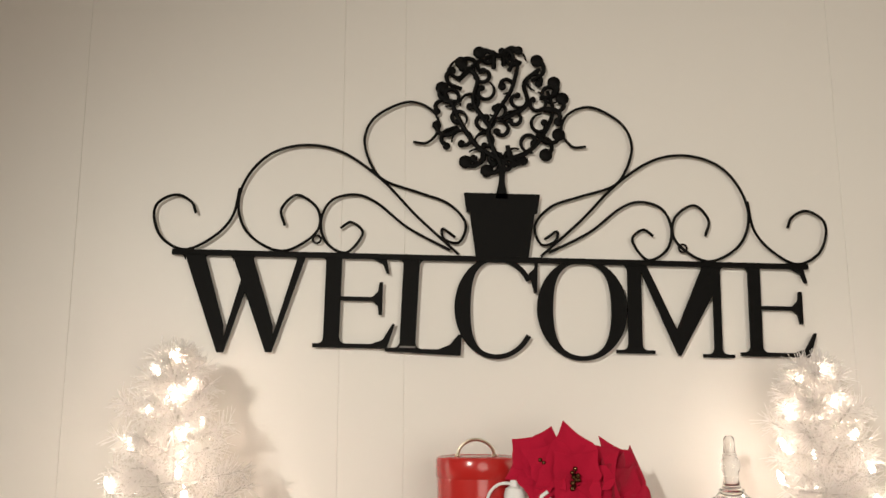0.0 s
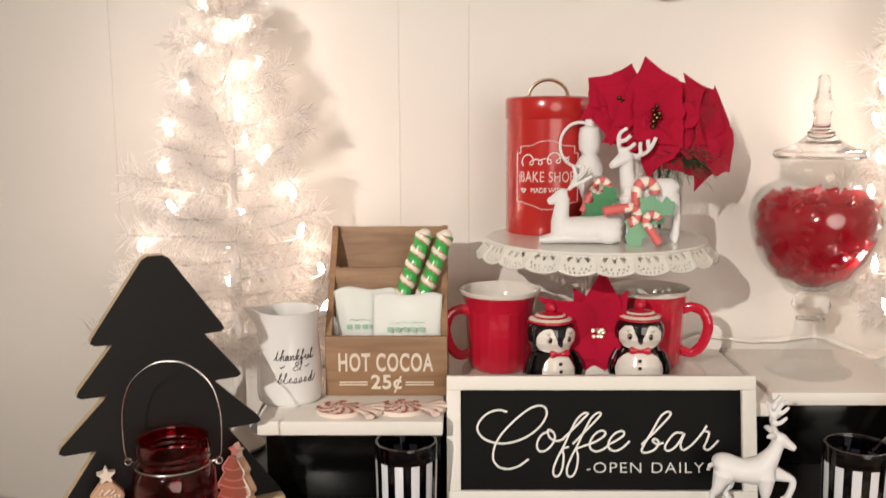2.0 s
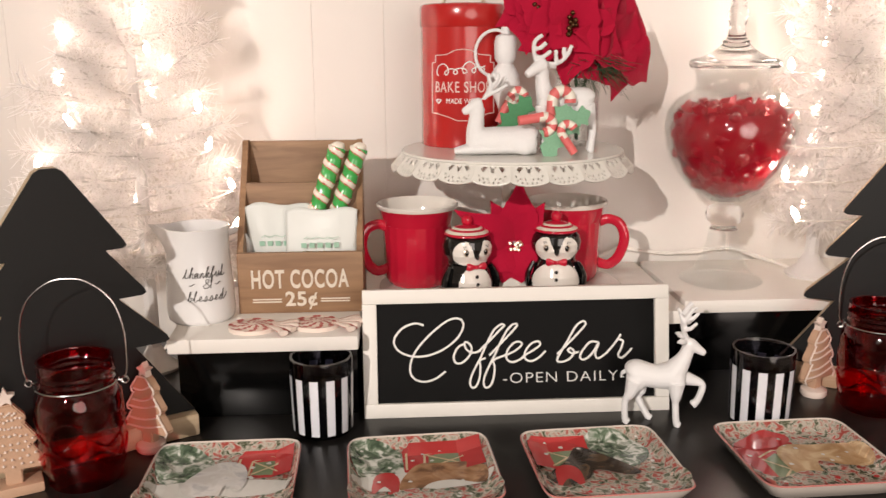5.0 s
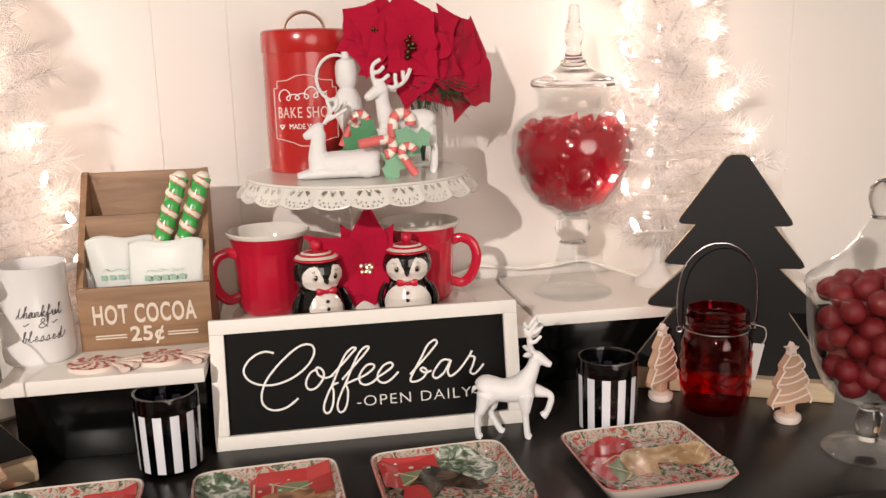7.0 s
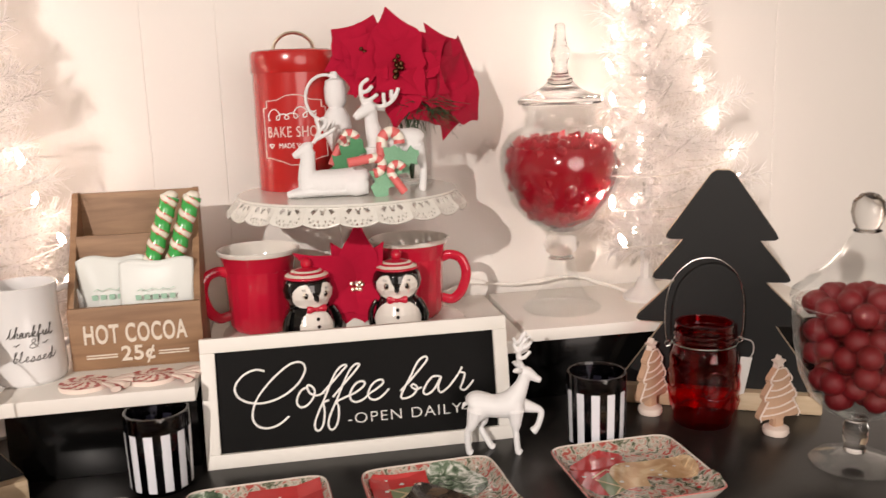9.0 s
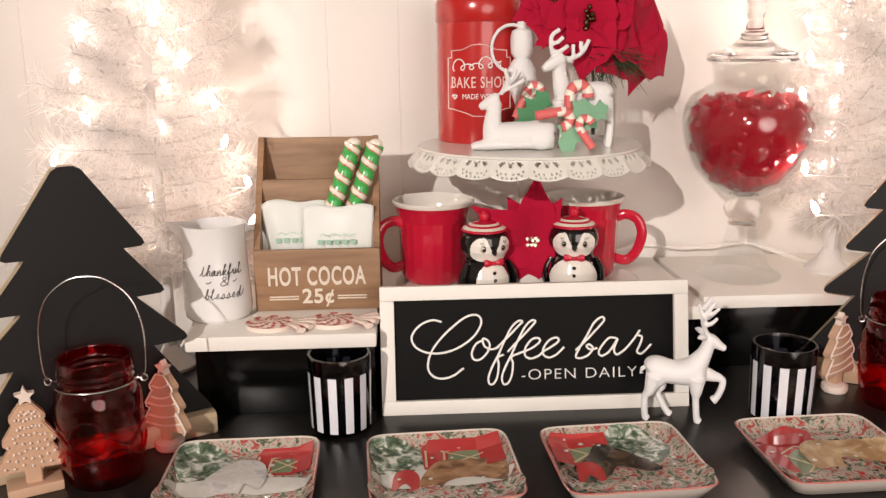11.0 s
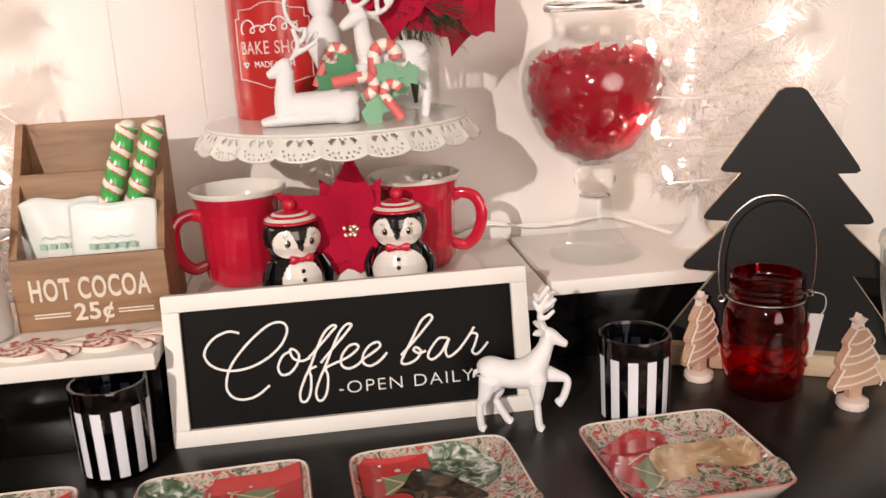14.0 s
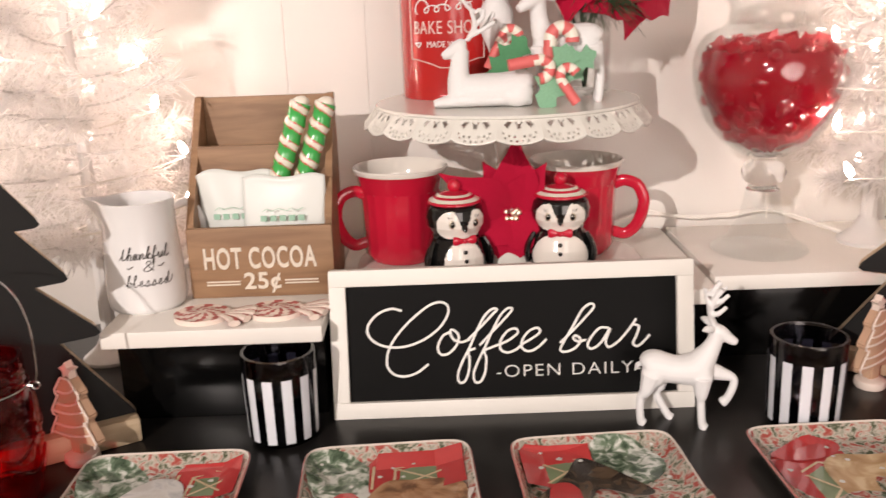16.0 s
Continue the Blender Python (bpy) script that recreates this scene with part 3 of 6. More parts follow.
def white_tree(x, y, z0, z1, half, seed, label, lowest=0.12, avoid=()):
    rng = random.Random(seed)
    t = thing("tinsel_tree", pose(x, y, z0), label, "tree", group="lit white trees")
    H = z1 - z0
    bm = bmesh.new()
    tube(bm, [(0, 0, 0), (0.002, 0, H * 0.5), (0, 0, H * 0.97)], [0.009, 0.007, 0.003], 8)
    part("trunk", bm, M_TRUNK, t)
    bm = bmesh.new()
    lathe(bm, [(0, 0), (0.030, 0.0), (0.031, 0.004), (0.016, 0.016), (0.009, 0.030)], 20)
    part("foot", bm, M_TRUNK, t)
    verts, faces = [], []

    def needle(p, d, length, w):
        s = d.orthogonal().normalized()
        o = d.cross(s)
        i = len(verts)
        e = p + d * length
        verts.extend((p + s * w, p - s * w * 0.5 + o * w * 0.86, p - s * w * 0.5 - o * w * 0.86, e + s * w * 0.7, e - s * w * 0.35 + o * w * 0.6, e - s * w * 0.35 - o * w * 0.6))
        faces.extend(((i, i + 1, i + 4, i + 3), (i + 1, i + 2, i + 5, i + 4), (i + 2, i, i + 3, i + 5), (i + 3, i + 4, i + 5)))

    rods = bmesh.new()
    count = 74
    for k in range(count):
        u = (k + 0.5) / count
        zz = H * (lowest + (0.97 - lowest) * u)
        reach = half * (1 - u) ** 0.78 * rng.uniform(0.68, 1.10) + 0.014
        a = k * 2.39996 + rng.uniform(-0.3, 0.3)
        ca, sa = math.cos(a), math.sin(a)
        if sa > 0:
            reach = min(reach, (WALL - 0.012 - y) / max(sa, 0.05))
        lift = rng.uniform(-0.02, 0.30) + 0.5 * u * u
        for _ in range(14):
            hits = [1 for ax, ay, ar, az in avoid for q in (0.5, 0.8, 1.0) if z0 + zz + lift * reach * q * q < az
                    and math.hypot(x + ca * reach * q - ax, y + sa * reach * q - ay) < ar + 0.012]
            reach *= 0.85 if hits else 1.0
        ends = Vector((ca * reach, sa * reach, zz + lift * reach))
        mid = Vector((ca * reach * 0.5, sa * reach * 0.5, zz + lift * reach * 0.32))
        line = spline([(0, 0, zz), mid, ends], 7)
        tube(rods, line, [0.0016] * len(line), 4)
        dens = int(34 + 560 * reach)
        for _ in range(dens):
            q = rng.uniform(0.12, 1.0) * (len(line) - 1)
            i = min(int(q), len(line) - 2)
            p = line[i].lerp(line[i + 1], q - i)
            ax = (line[i + 1] - line[i]).normalized()
            r = Vector((rng.gauss(0, 1), rng.gauss(0, 1), rng.gauss(0, 1)))
            r = (r - ax * r.dot(ax)).normalized()
            d = (ax * rng.uniform(0.35, 0.8) + r).normalized()
            if y + p.y + d.y * 0.022 > WALL - 0.003:
                d.y = -abs(d.y)
            needle(p, d, rng.uniform(0.018, 0.030), 0.00062)
        for s in (-1, 1, -1, 1):
            q = rng.uniform(0.35, 0.8)
            b0 = Vector((0, 0, zz)).lerp(ends, q)
            tw = Vector((-sa * s, ca * s, 0.15)) * 0.7 + Vector((ca, sa, 0)) * 0.7
            tl = reach * rng.uniform(0.22, 0.38)
            if y + b0.y + tw.y * tl > WALL - 0.012:
                continue
            tube(rods, [b0, b0 + tw * tl], 0.001, 4)
            for _ in range(int(16 + 260 * tl)):
                p = b0 + tw * tl * rng.uniform(0, 1)
                r = Vector((rng.gauss(0, 1), rng.gauss(0, 1), rng.gauss(0, 1)))
                d = (tw.normalized() * rng.uniform(0.3, 0.8) + r.normalized()).normalized()
                if y + p.y + d.y * 0.02 > WALL - 0.003:
                    d.y = -abs(d.y)
                needle(p, d, rng.uniform(0.016, 0.026), 0.00062)
    part("bough_wire", rods, M_TRUNK, t)
    me = bpy.data.meshes.new("needles")
    me.from_pydata([tuple(v) for v in verts], [], faces)
    me.materials.append(M_TINSEL)
    nd = new("needles", me)
    nd.parent = t
    tagged(nd, "white shiny tinsel needles", kind="stuff")
    # string of lights
    pts = []
    bulbs = 27
    for k in range(bulbs):
        u = (k + 0.35) / bulbs
        a = 2.0 + k * 2.05 + rng.uniform(-0.25, 0.25)
        sa = math.sin(a)
        r = half * (1 - u) ** 0.9 * rng.uniform(0.55, 0.85) + 0.012
        if sa > 0:
            r = min(r, (WALL - 0.078 - y) / max(sa, 0.05))
        p = Vector((r * math.cos(a), r * sa, H * (lowest + 0.06 + (0.92 - lowest) * u)))
        pts.append(p)
        bm = bmesh.new()
        tilt = Vector((rng.uniform(-0.6, 0.6), rng.uniform(-0.8, 0.1), 1)).normalized()
        rot = tilt.to_track_quat("Z", "Y").to_matrix().to_4x4()
        lathe(bm, [(0, -0.006), (0.0030, -0.004), (0.0037, 0.001), (0.0029, 0.006), (0.0012, 0.010), (0, 0.0115)], 10, m=Matrix.Translation(p) @ rot)
        part("bulb", bm, M_BULB, t, "glowing warm white bulb")
    bm = bmesh.new()
    line = []
    for a, b in zip(pts, pts[1:]):
        line += [a + Vector((0, 0, -0.008)), (a + b) / 2 + Vector((0, 0, -0.02))]
    tube(bm, spline(line, 3), 0.0010, 5)
    part("light_wire", bm, M_CABLE, t)
    return t


white_tree(-0.268, 1.195, TOP, 1.390, 0.165, 3, "white tinsel tree with warm lights standing on the table", 0.2, ((-0.181, 1.088, 0.045, 1.03), (-0.105, 1.145, 0.050, 1.10), (-0.04, 1.145, 0.05, 1.10)))
white_tree(0.582, 1.212, SHELF, 1.372, 0.165, 8, "white tinsel tree with warm lights standing on the riser", 0.12, ((0.456, 1.195, 0.082, 1.30), (0.56, 1.085, 0.04, 1.03), (0.615, 1.055, 0.04, 1.11), (0.67, 1.02, 0.04, 1.03)))

# ---- black wooden trees ----


def black_tree(m, label):
    t = thing("black_wooden_tree", m, label, "tree ornament", group="black wooden trees")
    # each tier flares from its notch down to its tip
    tiers = ((0.0245, 0.119, 0.104, 0.064), (0.104, 0.098, 0.157, 0.052), (0.157, 0.079, 0.207, 0.044), (0.207, 0.064, 0.279, 0.018))
    side = []
    for i, (zb, wb, zt, wt) in enumerate(tiers):
        if i:
            side += [(wb - 0.004, zb + 0.0005), (wb, zb + 0.003), (wb - 0.002, zb + 0.008)]
        else:
            side += [(wb, zb)]
        side += [(wt + 0.002, zt - 0.003), (wt, zt)] if i < 3 else [(wt, zt), (0.013, 0.2865), (0.007, 0.290)]
    pts = [(x, z) for x, z in side] + [(-x, z) for x, z in reversed(side)]
    bm = bmesh.new()
    prism(bm, pts, 0.0028, 0, y0=-0.008)
    prism(bm, pts, 0.0132, 1, y0=-0.0052)
    part("board", bm, [M_BLACKTREE, M_PINE], t, "black front, bare wood edge", smooth=False)
    part("base", a_box((-0.119, -0.020, 0), (0.119, 0.024, 0.024), 0.003), M_PINE, t, "bare pale wooden base")
    return t


black_tree(pose(-0.284, 0.953, TOP, rz=29.5), "black painted wooden tree on a pale wooden base")
black_tree(pose(0.611, 1.060, TOP, rz=-27), "black painted wooden tree behind the red jar")

# ---- coffee bar sign ----


def coffee_sign():
    W, H = 0.340, 0.141
    s = thing("coffee_bar_sign", pose(0.0005, 1.021, TOP, -11), "black coffee bar sign in a white wooden frame", "sign")
    f = 0.0155
    part("panel", a_box((f - 0.002, 0.006, f - 0.002), (W - f + 0.002, 0.010, H - f + 0.002), 0), M_CHALK, s, "black chalkboard panel", smooth=False)
    part("frame_rail", a_box((0, 0, 0), (W, 0.016, f), 0.0012), M_SIGNWHITE, s)
    part("frame_rail", a_box((0, 0, H - f), (W, 0.016, H), 0.0012), M_SIGNWHITE, s)
    part("frame_stile", a_box((0, 0.0003, f), (f, 0.0157, H - f), 0.0008), M_SIGNWHITE, s)
    part("frame_stile", a_box((W - f, 0.0003, f), (W, 0.0157, H - f), 0.0008), M_SIGNWHITE, s)

    def stroke(name, *pts):
        """One pen stroke of the script, in millimetres from the sign's lower corner."""
        bm = bmesh.new()
        tube(bm, spline([(x * 0.001012, 0.0056, z / 1000) for x, z in pts], 7), 0.00128, 6, flat=0.5, up=(0, 1, 0))
        part(name, bm, M_CHALKWHITE, s)

    stroke("capital_c", (66.3, 100.9), (57.0, 103.2), (45.7, 99.7), (37.2, 92.2), (33.5, 83.0), (38.0, 73.8), (48.5, 68.0), (61.7, 66.3), (75.3, 68.6), (89.4, 74.9), (102.2, 85.3), (109.2, 97.4),
           (107.8, 105.5), (100.7, 107.8), (90.9, 104.6), (78.1, 95.1), (66.8, 84.4), (56.9, 72.1), (51.6, 60.0), (51.0, 48.5), (56.9, 40.7), (66.8, 38.4), (78.1, 41.3), (89.4, 49.3))
    stroke("letter_o", (111.5, 79.5), (103.6, 75.8), (98.5, 65.7), (100.8, 58.5), (107.8, 58.5), (115.4, 65.7), (118.3, 74.4), (114.9, 80.1), (110.6, 80.7), (112.5, 73.0), (120.0, 69.2), (128.5, 71.5))
    stroke("letter_f", (126.2, 70.9), (140.3, 84.4), (150.2, 94.5), (154.4, 98.8), (150.2, 99.7), (142.6, 93.1), (134.7, 78.7), (128.2, 64.3), (120.6, 49.9), (116.3, 38.4), (117.2, 31.2), (122.0, 31.2), (126.2, 39.8), (127.6, 52.8), (126.8, 60.0), (133.3, 62.9))
    stroke("letter_f", (137.5, 65.7), (150.2, 78.7), (162.9, 91.6), (168.6, 98.8), (164.3, 99.7), (157.3, 93.1), (149.4, 78.7), (142.6, 64.3), (135.2, 49.9), (131.0, 38.4), (132.4, 30.6), (137.5, 31.2), (141.7, 39.8), (143.2, 52.8), (141.7, 60.0), (148.8, 63.4))
    stroke("letter_e", (148.8, 63.4), (162.9, 68.6), (172.8, 75.8), (171.4, 80.1), (164.3, 78.7), (157.3, 70.0), (156.7, 61.4), (162.9, 57.7), (171.4, 60.5), (177.6, 65.7))
    stroke("letter_e", (177.6, 65.7), (185.5, 70.0), (193.4, 75.8), (191.7, 80.1), (184.1, 77.8), (177.6, 70.0), (176.5, 62.3), (182.7, 58.2), (191.2, 61.4), (199.7, 69.2))
    stroke("letter_b", (212.4, 65.2), (225.1, 77.2), (237.8, 90.2), (244.3, 98.0), (241.5, 101.4), (233.6, 96.0), (225.1, 81.6), (217.2, 68.6), (212.4, 58.5), (218.0, 56.5), (226.5, 60.0), (231.3, 67.2), (227.4, 71.5), (224.5, 69.2), (229.3, 65.7), (236.4, 67.2))
    stroke("letter_a", (257.6, 77.8), (249.1, 77.8), (240.7, 68.6), (237.8, 61.4), (242.1, 58.5), (250.6, 64.3), (259.0, 77.2), (254.8, 65.7), (257.6, 59.4), (266.1, 64.3), (273.1, 71.5))
    stroke("letter_r", (273.1, 71.5), (278.8, 78.7), (283.6, 85.9), (280.8, 80.7), (285.9, 78.1), (283.0, 68.6), (280.2, 62.3), (284.4, 59.4), (290.7, 64.3), (295.8, 70.0))
    lettering("small_lettering", "-OPEN DAILY-", 0.0112, 0.1360, M_CHALKWHITE, s, pose(0.2222, 0.0056, 0.0400), spacing=1.15, bold=-0.014)


coffee_sign()

# ---- plates ----


def plate(x, y, rz, art, label):
    p = thing("square_plate", pose(x, y, TOP, rz=rz), label, "plate", group="painted plates in a row")
    n, S = 48, 0.0695

    def ring(bm, s, z, c):
        out = []
        for i in range(n):
            a = 2 * math.pi * (i + 0.5) / n
            ca, sa = math.cos(a), math.sin(a)
            e = 2.0 / 9.0
            out.append(bm.verts.new((s * math.copysign(abs(ca) ** e, ca), s * math.copysign(abs(sa) ** e, sa), z)))
        return out

    bm = bmesh.new()
    prof = [(0.055, 0.0), (0.060, 0.002), (0.0675, 0.014), (S, 0.0175), (S - 0.0012, 0.0185), (0.0671, 0.0172), (0.059, 0.0075), (0.050, 0.006)]
    rings = [ring(bm, s, z, 0) for s, z in prof]
    for k, (a, b) in enumerate(zip(rings, rings[1:])):
        for i in range(n):
            f = bm.faces.new((a[i], a[(i + 1) % n], b[(i + 1) % n], b[i]))
            f.material_index = 1 if k == 3 else (2 if k >= 5 else 0)
    f = bm.faces.new(rings[-1])
    f.material_index = 2
    bm.faces.new(rings[0][::-1])
    part("dish", bm, [M_PLATE, M_PLATERIM, art["ground"]], p, "glazed dish with a red rim")

    def patch(name, pts, material, z, smooth_it=True):
        bm = bmesh.new()
        line = spline([(a, b, 0) for a, b in pts], 5, closed=True) if smooth_it else [Vector((a, b, 0)) for a, b in pts]

        def lift(v):
            d = (abs(v.x) ** 9 + abs(v.y) ** 9) ** (1 / 9)
            return z + float(np.interp(d, (0.050, 0.059, 0.066, 0.068), (0.0, 0.0018, 0.0110, 0.0125)))
        f = bm.faces.new([bm.verts.new((v.x, v.y, lift(v))) for v in line])
        bm.normal_update()
        if f.normal.z < 0:
            f.normal_flip()
        bmesh.ops.triangulate(bm, faces=bm.faces[:])
        bmesh.ops.subdivide_edges(bm, edges=bm.edges[:], cuts=2, use_grid_fill=True)
        for v in bm.verts:
            v.co.z = lift(v.co)
        part(name, bm, material, p, smooth=False)

    for k, (name, pts, material, smooth_it) in enumerate(art["patches"]):
        patch(name, pts, material, 0.0064 + 0.00014 * k, smooth_it)
    rng = random.Random(int(x * 1000))
    for k in range(26):
        u, v, r = rng.uniform(-0.058, 0.058), rng.uniform(-0.060, -0.028) if k < 16 else rng.uniform(-0.02, 0.06), rng.uniform(0.0011, 0.0026)
        dab = tuple((u + r * (1 + 0.3 * math.sin(3 * q + k)) * math.cos(q), v + r * math.sin(q)) for q in (0.2, 1.3, 2.3, 3.4, 4.4, 5.4))
        patch("painted_dab", dab, (M_BARN, M_SNOWPAINT, M_FOLIAGE)[k % 3] if k < 16 else M_SNOWPAINT, 0.0088, True)


def barn(x0, x1, y0, y1):
    w, h = x1 - x0, y1 - y0
    out = [("painted_barn", ((x0, y0), (x1, y0), (x1, y1), (x0 + w * 0.1, y1), (x0, y1 - h * 0.15)), M_BARN, False),
           ("painted_door", ((x0 + w * 0.3, y0 + h * 0.1), (x0 + w * 0.86, y0 + h * 0.1), (x0 + w * 0.84, y0 + h * 0.62), (x0 + w * 0.58, y0 + h * 0.75), (x0 + w * 0.33, y0 + h * 0.6)), M_DOORGREEN, False)]
    for a, b in (((0.25, 0.05), (0.28, 0.7)), ((0.28, 0.66), (0.58, 0.82)), ((0.58, 0.82), (0.88, 0.66)), ((0.88, 0.66), (0.9, 0.05)), ((0.03, 0.05), (0.05, 0.75)), ((0.3, 0.1), (0.86, 0.6)), ((0.3, 0.6), (0.86, 0.1))):
        p, q = Vector((x0 + a[0] * w, y0 + a[1] * h)), Vector((x0 + b[0] * w, y0 + b[1] * h))
        d = (q - p).normalized() * 0.0011
        o = Vector((-d.y, d.x))
        out.append(("painted_trim", tuple((v.x, v.y) for v in (p + o, p - o, q - o, q + o)), M_BARNTRIM, False))
    return out


FIR_L = ("painted_fir", ((-0.064, 0.060), (-0.030, 0.062), (-0.012, 0.040), (-0.016, 0.010), (-0.040, 0.0), (-0.062, 0.012)), M_FOLIAGE, True)
FIR_R = ("painted_fir", ((0.000, 0.062), (0.040, 0.062), (0.056, 0.030), (0.034, 0.004), (0.008, 0.018)), M_FOLIAGE, True)
HEDGE = ("painted_hedge", ((-0.060, -0.056), (0.058, -0.058), (0.062, -0.020), (0.030, -0.030), (-0.010, -0.022), (-0.040, -0.032), (-0.062, -0.014)), M_HEDGE, True)
BOW = ("painted_bow", ((-0.044, 0.004), (-0.030, 0.010), (-0.022, -0.004), (-0.026, -0.034), (-0.036, -0.016), (-0.048, -0.030)), M_BARN, True)
SNOW = ("painted_snow", ((-0.060, 0.0), (-0.02, 0.008), (0.05, 0.004), (0.062, -0.016), (0.0, -0.026), (-0.060, -0.02)), M_SNOWPAINT, True)


def mass(pts, material):
    return ("painted_shape", pts, material, True)


pale = mass(((-0.030, -0.020), (-0.034, 0.006), (-0.010, 0.040), (0.014, 0.036), (0.022, 0.010), (0.018, -0.014), (0.004, -0.006), (-0.002, -0.026)), M_PALE)
brown = mass(((-0.020, -0.032), (-0.022, -0.012), (-0.004, 0.022), (0.020, 0.024), (0.056, 0.020), (0.058, -0.018), (0.026, -0.010), (0.004, -0.016), (-0.010, -0.036)), M_BROWN)
dark = mass(((-0.056, -0.010), (-0.030, 0.020), (-0.014, 0.046), (0.004, 0.034), (0.030, 0.000), (0.034, -0.012), (0.020, -0.014), (-0.006, -0.002), (-0.020, -0.020), (-0.05, -0.030)), M_DARK)
tan = mass(((-0.018, -0.036), (-0.022, 0.010), (-0.006, 0.032), (0.020, 0.030), (0.060, 0.026), (0.062, -0.016), (0.034, -0.014), (0.012, -0.004), (0.002, -0.038)), M_TAN)
plate(-0.126, 0.871, 1, {"ground": M_HEDGE, "patches": [FIR_L, SNOW, *barn(0.008, 0.062, 0.010, 0.060), pale, HEDGE]}, "square plate painted with a snowy red barn and a pale shape")
plate(0.059, 0.872, 3, {"ground": M_HEDGE, "patches": [FIR_L, *barn(-0.016, 0.062, 0.012, 0.062), SNOW, BOW, brown, HEDGE]}, "square plate painted with a red barn and a brown shape")
plate(0.2295, 0.876, 3, {"ground": M_HEDGE, "patches": [FIR_R, *barn(-0.062, -0.002, 0.006, 0.062), dark, BOW, HEDGE]}, "square plate painted with firs and a dark shape")
p4 = {"ground": M_HEDGE, "patches": [*barn(-0.060, 0.006, -0.048, 0.040), ("painted_bow", ((-0.056, 0.036), (-0.020, 0.060), (0.006, 0.052), (0.0, 0.036), (-0.03, 0.026)), M_BARN, True), tan, HEDGE]}
plate(0.428, 0.880, 2, p4, "square plate painted with a tan shape and red bows")

# ---- glass and candles ----


def shell(profile, wall):
    """A closed glass profile: out along the outside, back along the inside."""
    inner = [(max(r - wall, 0.0005), z) for r, z in profile if r > wall]
    return profile + inner[::-1]


def striped_candle(x, y, rz, label):
    c = thing("candle_glass", pose(x, y, TOP, rz=rz), label, "candle holder", group="striped candle glasses")
    bm = bmesh.new()
    R, H = 0.0315, 0.084
    lathe(bm, [(0, 0.001), (R - 0.005, 0), (R - 0.002, 0.002), (R, 0.006), (R + 0.0015, H - 0.002), (R + 0.001, H), (R - 0.0015, H), (R - 0.0025, H - 0.003), (R - 0.003, 0.007), (0, 0.006)], 48)
    part("glass", bm, G_SMOKE, c, "smoky black glass cup")
    bm = bmesh.new()
    lathe(bm, [(0, 0.007), (R - 0.0042, 0.0072), (R - 0.0036, 0.046), (R - 0.006, 0.0455), (0.006, 0.0445), (0, 0.0445)], 40)
    part("wax", bm, M_WAX, c, "dark candle wax")
    n = 12
    for k in range(n):
        a0 = 2 * math.pi * k / n
        bm = bmesh.new()
        cols = []
        for j in range(5):
            a = a0 + (j / 4 - 0.5) * 0.27
            cols.append([bm.verts.new(((r + 0.0004) * math.cos(a), (r + 0.0004) * math.sin(a), z)) for r, z in ((R - 0.0002, 0.006), (R + 0.0013, H - 0.017))])
        for p, q in zip(cols, cols[1:]):
            bm.faces.new((p[0], q[0], q[1], p[1]))
        part("stripe", bm, M_STRIPE, c)


striped_candle(-0.042, 0.997, 20, "black glass candle cup with white stripes")
striped_candle(0.427, 0.986, 8, "black glass candle cup with white stripes beside the deer")


